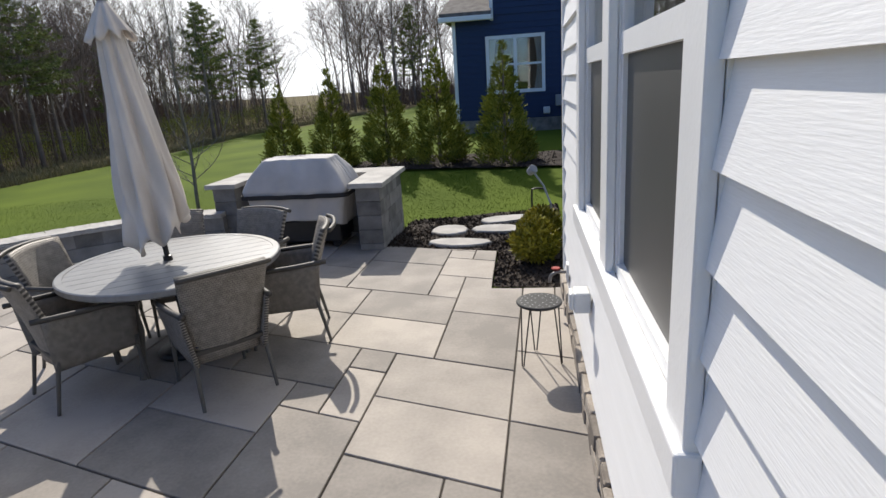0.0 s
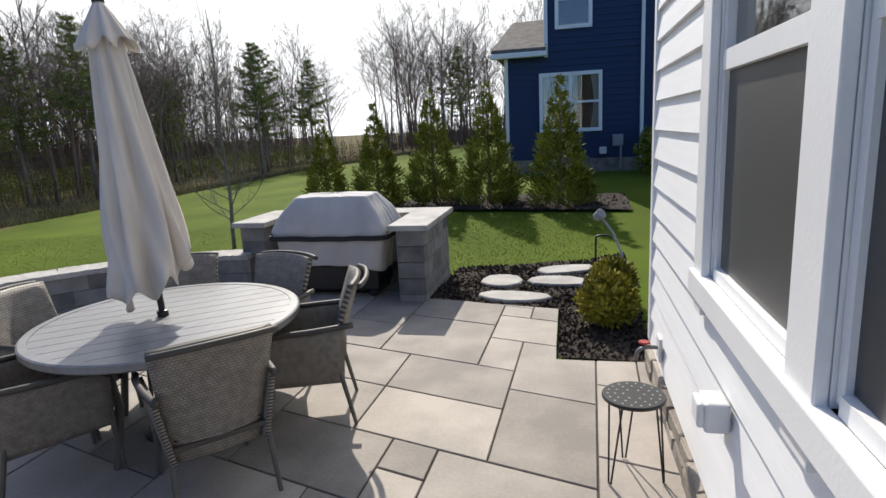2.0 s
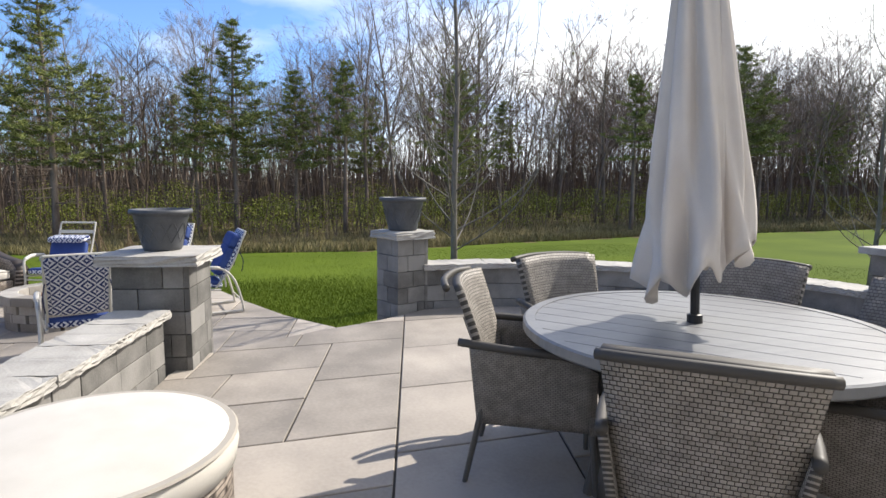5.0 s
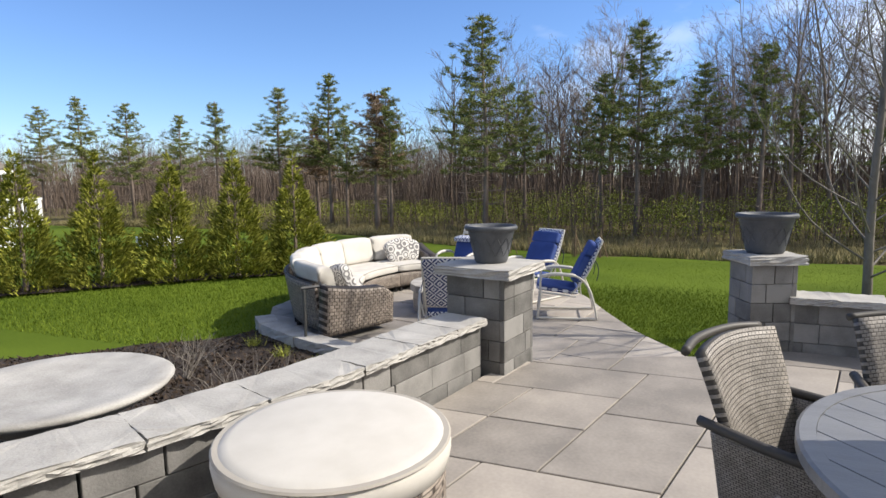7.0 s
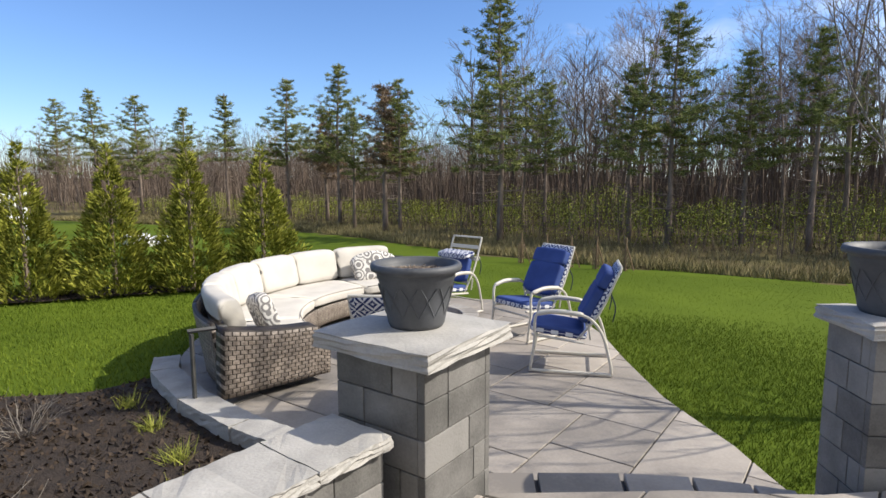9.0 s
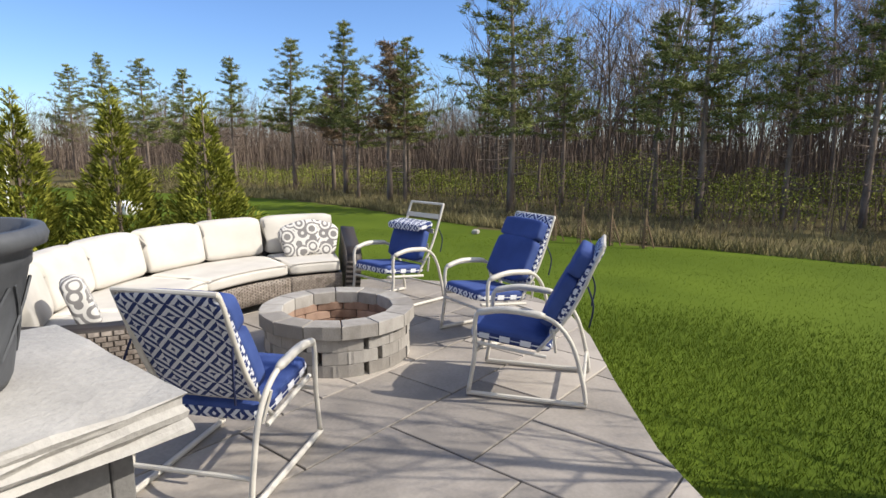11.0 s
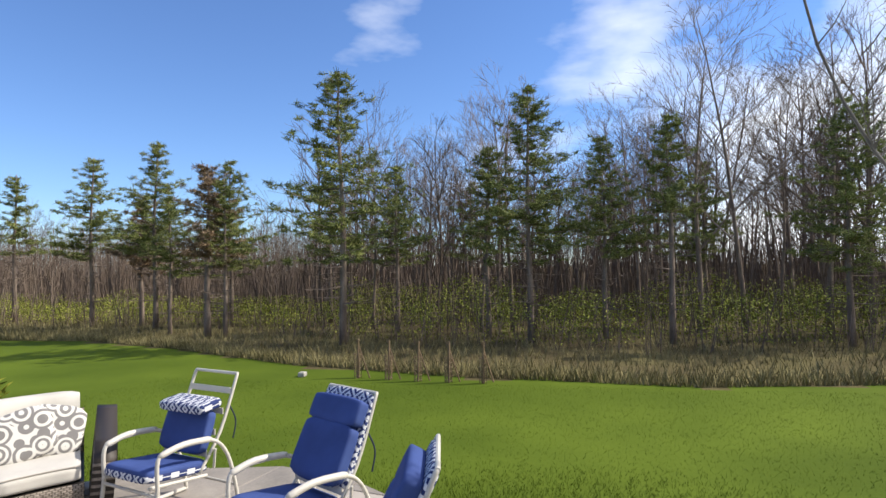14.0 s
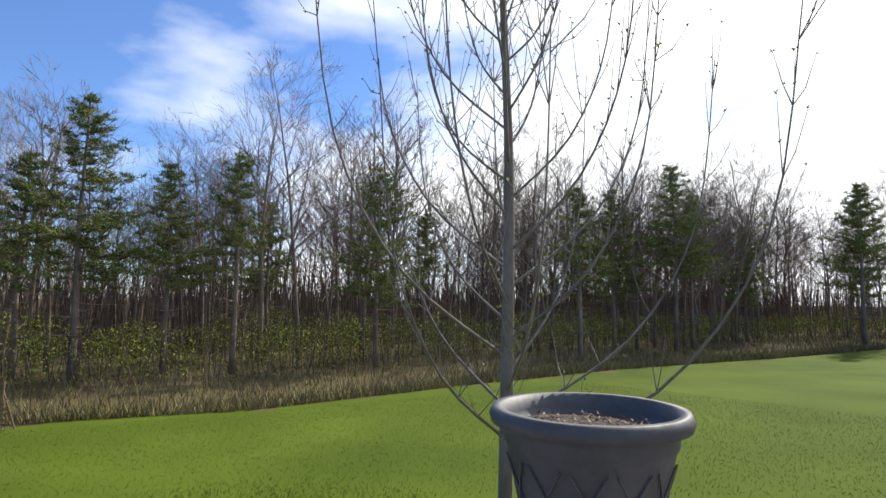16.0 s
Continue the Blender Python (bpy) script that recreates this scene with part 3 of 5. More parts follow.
def band(pts, half):
    """Outline polygon of a strip along points."""
    pts = [Vector((p[0], p[1], 0)) for p in pts]
    lo, hi = [], []
    for i, p in enumerate(pts):
        d = (pts[min(i + 1, len(pts) - 1)] - pts[max(i - 1, 0)]).normalized()
        n = Vector((-d.y, d.x, 0))
        lo.append((p.x - n.x * half, p.y - n.y * half))
        hi.append((p.x + n.x * half, p.y + n.y * half))
    return lo + hi[::-1]


def build_pillar(x, y, ang, w, over, label):
    m = pose(x, y, 0, 0, 0, ang)
    p = thing("stone_pillar", label, "pillar", m, "pillars at the terrace opening")
    h = w / 2
    part("core", box((0, 0, 0.15), (w - 0.07, w - 0.07, 1.12)), M_CORE, p)
    rng = random.Random(int(x * 10))
    for r in range(7):
        z = -0.40 + 0.165 * (r + 0.5) + 0.0
        for k in range(4):
            mm = Matrix.Rotation(k * math.pi / 2, 4, "Z")
            cut = rng.choice((-0.35, 0.0, 0.3, 0.45)) * h
            for a, b in ((-h, cut - 0.003), (cut + 0.003, h - 0.042)):
                if b - a > 0.03:
                    part("block", box(((a + b) / 2, -h + 0.02, z), (b - a, 0.04, 0.16), 0.004, mm), M_BLOCK, p)
    c = h + over
    cap_slab(p, [(-c, -c), (c, -c), (c, c), (-c, c)], 0.757, 0.835, 5)
    return p


PL = (-4.47, 0.16, -13.0, 0.52, 0.075)
PR = (-5.62, 2.31, 20.0, 0.385, 0.05)
build_pillar(*PL, "grey block pillar with a rock-faced stone cap, carrying a planter")
build_pillar(*PR, "grey block pillar with a stone cap at the end of the curved wall")


def build_wall(name, label, pts, z0, rows, rh, thick, capz, seed, group=""):
    w = thing(name, label, "wall", group=group)
    course_run(w, pts, z0, rows, rh, thick, 0.40, seed)
    inner = [Vector((p[0], p[1], 0)) for p in pts]
    n = max(2, len(inner) // 4)
    step = max(1, (len(inner) - 1) // 6)
    i = 0
    while i < len(inner) - 1:
        j = min(i + step, len(inner) - 1)
        seg = inner[i:j + 1]
        d0 = (seg[-1] - seg[0]).normalized() * 0.003
        seg = [seg[0] + d0] + seg[1:-1] + [seg[-1] - d0]
        cap_slab(w, band(seg, thick / 2 + 0.05), capz, capz + 0.06, seed + i)
        i = j
    return w


def offset(pts, d):
    poly = band(pts, abs(d))
    n = len(pts)
    return poly[:n] if d < 0 else poly[n:][::-1]


SEAT_MID = offset(SEAT_ARC, 0.14)
build_wall("seat_wall", "low curved grey block wall with pale stone cap", SEAT_MID, -0.42, 5, 0.168, 0.27, 0.422, 11)
LOW = smooth_path([(-4.15, 0.05, 0), (-3.55, -0.12, 0), (-2.85, -0.3, 0), (-2.0, -0.62, 0), (-1.3, -0.98, 0), (-0.6, -1.5, 0)], 3)
build_wall("retaining_wall", "low grey block wall with rock-faced cap beside the planting bed", LOW, -0.40, 5, 0.16, 0.28, 0.402, 23)


def build_island():
    w = thing("grill_island", "grey block surround with pale stone counter for the grill", "grill island")
    course_run(w, [(-0.97, 5.37), (-0.97, 6.62)], -0.1, 5, 0.175, 0.30, 0.4, 31)
    course_run(w, [(-1.13, 6.47), (-2.82, 6.47)], -0.1, 5, 0.175, 0.28, 0.4, 32)
    course_run(w, [(-2.98, 5.70), (-2.98, 6.62)], -0.1, 5, 0.175, 0.30, 0.4, 33)
    part("counter", prism([(-1.19, 5.30), (-0.76, 5.30), (-0.76, 6.69), (-3.2, 6.69), (-3.2, 5.64), (-2.78, 5.64), (-2.78, 6.27), (-1.19, 6.27)], 0.778, 0.835, 0.006), M_CAP, w, "pale stone counter slab")
    return w


build_island()

# step between the levels
step = thing("stone_step", "bluestone step between terrace and lower patio", "step", kind="structure")
STEP = [(-4.62, 0.42), (-5.02, 1.35), (-5.14, 2.02), (-5.55, 1.95), (-5.45, 1.25), (-5.05, 0.25)]
part("tread_base", prism(STEP, -0.5, -0.215), M_CORE, step)
for k in range(5):
    a0, a1 = k / 5, (k + 1) / 5 - 0.012
    inn, out = smooth_path([(*p, 0) for p in STEP[:3]], 5), smooth_path([(*p, 0) for p in STEP[:2:-1]], 5)

    def on(path, t):
        s = t * (len(path) - 1)
        i = min(int(s), len(path) - 2)
        q = path[i].lerp(path[i + 1], s - i)
        return (q.x, q.y)
    part("tread", prism([on(inn, a0), on(inn, a1), on(out, a1), on(out, a0)], -0.213, -0.172, 0.005), M_PAVER, step)

# ---- planters ----


def build_planter(x, y, z, label, r=0.21):
    p = thing("planter", label, "planter", pose(x, y, z), "round planters on the pillars")
    k = r / 0.21
    prof = [(0.125, 0), (0.135, 0.02), (0.155, 0.12), (0.18, 0.225), (0.185, 0.23), (0.187, 0.25), (0.19, 0.262), (0.213, 0.268), (0.217, 0.283), (0.21, 0.3),
            (0.19, 0.3), (0.18, 0.27), (0.165, 0.245)]
    part("pot", lathe([(a * k, b * k) for a, b in prof], 40), M_POT, p, smooth=True)
    part("soil", lathe([(0.15 * k, 0.238 * k), (0.17 * k, 0.255 * k), (0.02, 0.258 * k)], 20), M_SOIL, p, "dry potting soil and dead stalks")
    rel = bmesh.new()
    for i in range(12):
        for s in (1, -1):
            pts = []
            for j in range(5):
                t = j / 4
                a = 2 * math.pi * (i + s * t * 0.9) / 12
                rr = (0.142 + 0.036 * t) * k
                pts.append((rr * math.cos(a), rr * math.sin(a), (0.06 + 0.14 * t) * k))
            add_tube(rel, pts, 0.003, 4)
    tagged(part("relief", rel, M_POT, p, "moulded lattice relief"), kind="stuff")
    rng = random.Random(int(r * 1000))
    bits = []
    for _ in range(420):
        a, q = rng.uniform(0, 6.283), 0.15 * k * math.sqrt(rng.random())
        c = Vector((q * math.cos(a), q * math.sin(a), 0.256 * k + rng.uniform(0, 0.012)))
        e = Vector((rng.uniform(-1, 1), rng.uniform(-1, 1), rng.uniform(-0.1, 0.4))) * rng.uniform(0.008, 0.03)
        g = e.cross(Vector((0, 0.3, 1))).normalized() * 0.004
        bits.append((c - g, c + g, c + e))
    tri_cloud("plant_debris", bits, M_CHIPS, "", "", p)
    return p


build_planter(PL[0] - 0.02, PL[1], 0.835, "charcoal round planter with lattice relief on the pillar cap", 0.21)
build_planter(PR[0] - 0.02, PR[1] + 0.01, 0.835, "charcoal round planter of dry soil on the pillar cap", 0.24)

# ---- dining set ----
TABLE = Vector((-1.77, 2.62, 0))


def build_table():
    t = thing("dining_table", "round grey metal table with slatted top and umbrella hole", "table", Matrix.Translation(TABLE))
    part("rim", lathe([(0.74, 0.69), (0.78, 0.69), (0.79, 0.70), (0.79, 0.735), (0.78, 0.742), (0.735, 0.742), (0.735, 0.70)], 64), M_TABLE, t, smooth=False)
    part("underplate", lathe([(0.733, 0.705), (0.733, 0.722)], 48), M_BLACK, t)
    circle = [(0.734 * math.cos(a), 0.734 * math.sin(a)) for a in (2 * math.pi * i / 72 for i in range(72))]
    rot = Matrix.Rotation(radians(128), 2)
    n = 11
    w = 1.468 / n
    for i in range(n):
        x0 = -0.734 + i * w + 0.0015
        cell = [(x0, -1), (x0 + w - 0.003, -1), (x0 + w - 0.003, 1), (x0, 1)]
        c = clip_cell(circle, cell)
        if len(c) > 2:
            part("slat", prism([tuple(rot @ Vector(q)) for q in c], 0.722, 0.739, 0.002), M_TABLE, t)
    for k in range(4):
        a = radians(38 + 45 + 90 * k)
        part("leg", tube([(0.50 * math.cos(a), 0.50 * math.sin(a), 0.70), (0.45 * math.cos(a), 0.45 * math.sin(a), 0.35), (0.52 * math.cos(a), 0.52 * math.sin(a), 0.0)], 0.024, 8), M_ALU, t)
    return t


build_table()


def build_umbrella():
    u = thing("patio_umbrella", "closed taupe canvas patio umbrella tied round its pole", "umbrella", Matrix.Translation(TABLE) @ pose(0, 0, 0, -0.2, -3.6, 0))
    part("pole", tube([(0, 0, 0.03), (0, 0, 2.62)], 0.020, 10), M_BLACK, u)
    part("base", lathe([(0.24, 0), (0.24, 0.03), (0.20, 0.055), (0.04, 0.07), (0.03, 0.2)], 24), M_BLACK, u, smooth=True)
    part("collar", lathe([(0.034, 0.738), (0.034, 0.775), (0.022, 0.78)], 16), M_BLACK, u)

    def fold(a, z, top):
        t = (top - z) / (top - 0.90)
        r = 0.055 + 0.165 * max(0, t) ** 0.8
        w = 0.22 * math.sin(8 * a + 1.2 * math.sin(3 * z)) + 0.12 * math.sin(13 * a + 5 * z) + 0.10 * math.sin(5 * a - 2 * z)
        return r * (1 + w * (0.35 + 0.65 * max(0, t)))

    def canopy(p, q):
        a = 2 * math.pi * p
        hem = 0.97 + 0.055 * math.sin(8 * a) + 0.09 * math.sin(a + 0.5)
        z = 2.50 + (hem - 2.50) * q
        r = fold(a, z, 2.55)
        return (r * math.cos(a), r * math.sin(a), z)
    part("canopy", sheet(canopy, 96, 30, 0.004), M_CANVAS, u, smooth=True)

    def vent(p, q):
        a = 2 * math.pi * p
        z = 2.60 - q * (0.24 + 0.035 * math.sin(8 * a))
        r = 0.028 + q * (0.115 + 0.028 * math.sin(8 * a + 1))
        return (r * math.cos(a), r * math.sin(a), z)
    part("vent", sheet(vent, 64, 8, 0.004), M_CANVAS, u, smooth=True)
    part("finial", lathe([(0.035, 2.60), (0.03, 2.625), (0.012, 2.65)], 16), M_BLACK, u, smooth=True)
    return u


build_umbrella()


def build_dining_chair():
    """Faces +y; the back is at -y; origin on the floor under the seat."""
    c = thing("dining_chair", "grey woven wicker dining armchair with navy seat pad", "chair", group="chairs round the dining table")

    def back(p, q):
        x = (p - 0.5) * (0.44 + 0.13 * q)
        curve = 0.05 * (2 * (p - 0.5)) ** 2
        return (x, -0.24 - 0.16 * q ** 1.5 + curve, 0.28 + 0.62 * q + 0.015 * math.cos((p - 0.5) * 3.1))
    part("backrest", sheet(back, 10, 12, 0.035), M_WICKER, c, smooth=True)
    for s in (-1, 1):
        def side(p, q, s=s):
            y = -0.25 + 0.52 * p
            top = 0.64 - 0.02 * p - 0.05 * max(0, p - 0.8) * 5
            return (s * (0.235 + 0.055 * q), y - 0.03 * q * (1 - p), 0.28 + (top - 0.28) * q)
        part("arm_panel", sheet(side, 10, 8, 0.03), M_WICKER, c, smooth=True)
        part("armrest", tube(smooth_path([(s * 0.27, -0.33, 0.66), (s * 0.295, -0.1, 0.648), (s * 0.295, 0.12, 0.635), (s * 0.28, 0.28, 0.60)], 4), 0.019, 8), M_WICKER, c, "braided wicker edge", smooth=True)

    def apron(p, q):
        return (-0.25 + 0.5 * p, 0.27, 0.28 + 0.11 * q)
    part("apron", sheet(apron, 4, 2, 0.025), M_WICKER, c)
    part("seat", box((0, 0.0, 0.37), (0.47, 0.50, 0.03), 0.006), M_WICKER, c)
    pad = part("seat_pad", cushion(0.44, 0.46, 0.06), M_NAVYDK, c, "navy seat pad", smooth=True)
    pad.location = (0, 0.0, 0.414)
    part("rim", tube(smooth_path([(-0.285, -0.385, 0.90), (-0.15, -0.425, 0.91), (0, -0.435, 0.913), (0.15, -0.425, 0.91), (0.285, -0.385, 0.90)], 4), 0.017, 8), M_WICKER, c, "braided top edge", smooth=True)
    for x in (-0.23, 0.23):
        part("leg", tube([(x, 0.25, 0.39), (x * 1.04, 0.28, 0.0)], [0.016, 0.012], 8), M_ALU, c)
        part("leg", tube([(x, -0.22, 0.39), (x * 1.06, -0.30, 0.0)], [0.016, 0.012], 8), M_ALU, c)
    return c


def ring_pose(ang, r):
    a = radians(ang)
    return pose(TABLE.x + r * math.cos(a), TABLE.y + r * math.sin(a), 0, 0, 0, ang + 90)


chair0 = build_dining_chair()
chair0.matrix_basis = ring_pose(-43, 0.80)
for ang, r in ((20, 0.80), (72, 0.66), (122, 0.68), (186, 0.74), (238, 0.72)):
    copy_thing(chair0, ring_pose(ang, r))

# ---- covered grill ----


def build_grill():
    g = thing("covered_grill", "gas grill under a grey fitted cloth cover with black band", "grill")
    cx, cy = -1.92, 5.78
    prof = [(0.30, 0.60, 0.36), (0.45, 0.61, 0.365), (0.64, 0.63, 0.375), (0.68, 0.655, 0.395), (0.76, 0.665, 0.40), (0.95, 0.56, 0.33), (1.08, 0.46, 0.25), (1.125, 0.43, 0.215), (1.14, 0.2, 0.1), (1.142, 0.02, 0.02)]

    def shell(p, q):
        s = q * (len(prof) - 1)
        i = min(int(s), len(prof) - 2)
        t = s - i
        z, a, b = (prof[i][k] + (prof[i + 1][k] - prof[i][k]) * t for k in range(3))
        ang = 2 * math.pi * p
        c, d = math.cos(ang), math.sin(ang)
        k = 1 / max(abs(c) ** 14 + abs(d) ** 14, 1e-9) ** (1 / 14)
        wr = 0.02 * noise.noise((c * 3, d * 3, z * 2.5)) + 0.022 * noise.noise((c * 6, d * 6, z * 2.5))
        lift = 0.28 * smoothstep(0.6, 1.0, -d) * (1 - smoothstep(0.15, 0.6, z)) * 0.4
        return (cx + (a + wr) * c * k, cy + (b + wr) * d * k, z + lift + 0.012 * noise.noise((c * 4, d * 4, z)))
    part("cover", sheet(shell, 120, 44, 0.004), M_COVER, g, smooth=True)

    def strap(p, q):
        ang = math.pi + math.pi * p
        c, d = math.cos(ang), math.sin(ang)
        k = 1 / max(abs(c) ** 14 + abs(d) ** 14, 1e-9) ** (1 / 14)
        z = 0.665 + 0.055 * q
        return (cx + 0.685 * c * k, cy + 0.425 * d * k, z + 0.01 * noise.noise((c * 4, d * 4, z)))
    part("band", sheet(strap, 48, 1, 0.006), M_COVERDK, g, "black webbing band")
    part("cart", box((cx, cy, 0.22), (1.05, 0.55, 0.28), 0.02), M_BLACK, g)
    for x in (-0.45, 0.45):
        for y in (-0.22, 0.22):
            w = part("wheel", lathe([(0.05, -0.02), (0.055, -0.015), (0.055, 0.015), (0.05, 0.02)], 16), M_BLACK, g)
            w.matrix_basis = pose(cx + x, cy + y, 0.056, 90, 0, 0)
    return g


build_grill()

# ---- small things by the house ----


def build_stool():
    s = thing("plant_stand", "small black perforated metal stool on hairpin legs", "stool", pose(0.98, 2.42, 0))
    part("top", lathe([(0.150, 0.432), (0.155, 0.437), (0.155, 0.447), (0.15, 0.452)], 32), M_BLACK, s)
    dots = bmesh.new()
    for ring, cnt in ((0.05, 6), (0.09, 12), (0.125, 18)):
        for i in range(cnt):
            a = 2 * math.pi * i / cnt
            r = bmesh.ops.create_circle(dots, cap_ends=True, radius=0.006, segments=6)
            bmesh.ops.translate(dots, verts=r["verts"], vec=(ring * math.cos(a), ring * math.sin(a), 0.4527))
    part("perforation", dots, M_LIGHTGREY, s)
    for k in range(3):
        a = radians(100 + 120 * k)
        d, e = Vector((math.cos(a), math.sin(a), 0)), Vector((-math.sin(a), math.cos(a), 0))
        part("leg", tube([d * 0.12 + e * 0.045 + Vector((0, 0, 0.432)), d * 0.155 + e * 0.008 + Vector((0, 0, 0.008)), d * 0.155 - e * 0.008 + Vector((0, 0, 0.008)), d * 0.12 - e * 0.045 + Vector((0, 0, 0.432))], 0.005, 6), M_BLACK, s)
    return s


build_stool()
outlet = thing("outlet_box", "white weatherproof outlet box on the siding", "outlet", pose(WALL_X - 0.06, 1.78, 0.70))
part("box", box((0.02, 0, 0), (0.09, 0.13, 0.12), 0.012), M_PLASTIC, outlet)
part("cover", box((-0.035, 0, 0.005), (0.03, 0.11, 0.10), 0.012), M_PLASTIC, outlet)
tap = thing("hose_tap", "outdoor tap with red handle on the wall", "tap", pose(WALL_X - 0.05, 3.35, 0.34))
part("plate", box((0.045, 0, 0), (0.02, 0.12, 0.16), 0.008), M_PLASTIC, tap)
part("spout", tube(smooth_path([(0.05, 0, 0), (-0.04, 0, 0.0), (-0.09, 0, -0.03), (-0.1, 0, -0.09)], 4), 0.014, 8), M_BRASS, tap)
w = part("handle", lathe([(0.034, -0.006), (0.038, 0), (0.034, 0.006)], 14), M_RED, tap, "red wheel handle")
w.matrix_basis = pose(-0.05, 0, 0.035)


def build_garden_light():
    g = thing("garden_spotlight", "small grey garden spotlight on a bent arm", "spotlight", pose(1.12, 6.2, -0.04))
    part("stem", tube([(0.1, -0.3, 0.0), (0.1, -0.3, 0.42), (0.02, -0.1, 0.62), (-0.1, 0.02, 0.78)], 0.012, 6), M_LIGHTGREY, g)
    part("head", lathe([(0.03, -0.06), (0.05, -0.04), (0.06, 0.05), (0.05, 0.055)], 16), M_LIGHTGREY, g).matrix_basis = pose(-0.13, 0.05, 0.80, 55, 0, 40)
    h = thing("path_light", "black hooked path light in the mulch", "path light", pose(1.0, 7.2, -0.05))
    part("hook", tube(smooth_path([(0, 0, 0), (0, 0, 0.34), (0.03, 0, 0.40), (0.16, 0, 0.40), (0.2, 0, 0.36)], 4), 0.014, 6), M_BLACK, h)


build_garden_light()

# ---- ottoman and lid behind the dining chairs ----
ott = thing("round_ottoman", "round cream-topped ottoman with rattan side", "ottoman", pose(-1.97, 0.17, 0))


def ott_side(p, q):
    a = 2 * math.pi * p
    return (0.47 * math.cos(a), 0.47 * math.sin(a), 0.02 + 0.33 * q)


part("side", sheet(ott_side, 40, 4, 0.02), M_RATTAN, ott, "woven brown rattan side", smooth=True)
part("cushion", lathe([(0.44, 0.34), (0.485, 0.36), (0.495, 0.42), (0.48, 0.465), (0.42, 0.482), (0.02, 0.488)], 48), M_CREAM, ott, "faded cream cushion", smooth=True)
part("piping", lathe([(0.486, 0.455), (0.494, 0.462), (0.486, 0.47)], 48), M_PIPE, ott)
lid = thing("stone_basin", "low round grey stone dish in the planting bed", "basin", pose(-2.15, -1.75, 0))
part("bowl", lathe([(0.2, -0.3), (0.22, 0.1), (0.3, 0.2), (0.6, 0.36), (0.62, 0.385), (0.59, 0.40), (0.5, 0.385), (0.02, 0.37)], 40), M_CAP, lid, smooth=True)

# ---- fire pit ----
FC = Vector((-7.70, -1.30, PIT_Z))


def build_fire_pit():
    f = thing("fire_pit", "round fire pit of tan-grey blocks with soot-stained brick lining", "fire pit", Matrix.Translation(FC) @ Matrix.Diagonal((0.78, 0.78, 1.10, 1)))
    n, h = 16, 0.088
    for r in range(3):
        mesh = None
        for k in range(n):
            a = 2 * math.pi * (k + 0.5 * (r % 2)) / n
            if mesh is None:
                w1, w2 = 0.74 * 2 * math.pi / n - 0.004, 0.60 * 2 * math.pi / n
                mesh = mesh_of(prism([(0.60, -w2 / 2), (0.725, -w1 / 2), (0.735, 0), (0.725, w1 / 2), (0.60, w2 / 2)], 0, h - 0.004, 0.004), "block", M_PITBLOCK)
            part("block", mesh, None, f).matrix_basis = pose(0, 0, r * h, 0, 0, math.degrees(a) + (2 if k % 2 else -2))
    w1, w2 = 0.77 * 2 * math.pi / 14 - 0.006, 0.545 * 2 * math.pi / 14 - 0.006
    capm = mesh_of(prism([(0.545, -w2 / 2), (0.765, -w1 / 2), (0.775, 0), (0.765, w1 / 2), (0.545, w2 / 2)], 0, 0.09, 0.006), "cap_block", M_PITBLOCK)
    for k in range(14):
        part("cap_block", capm, None, f).matrix_basis = pose(0, 0, 0.264, 0, 0, 360 * k / 14)
    wb = 0.56 * 2 * math.pi / 12 - 0.006
    brick = mesh_of(box((0.572, 0, 0), (0.05, wb, 0.064), 0.005), "brick", M_FIRE)
    for r in range(4):
        for k in range(12):
            part("brick", brick, None, f).matrix_basis = pose(0, 0, 0.035 + 0.068 * r, 0, 0, 30 * (k + 0.5 * (r % 2)))
    part("ash_bed", lathe([(0.55, 0.01), (0.5, 0.03), (0.02, 0.05)], 20), M_SOIL, f, "grey ash and charcoal")
    return f


build_fire_pit()

# ---- curved sofa ----
SC = Vector((-7.9, -1.2, PIT_Z))


def arc_pt(a, r, z):
    return Vector((r * math.cos(radians(a)), r * math.sin(radians(a)), z))


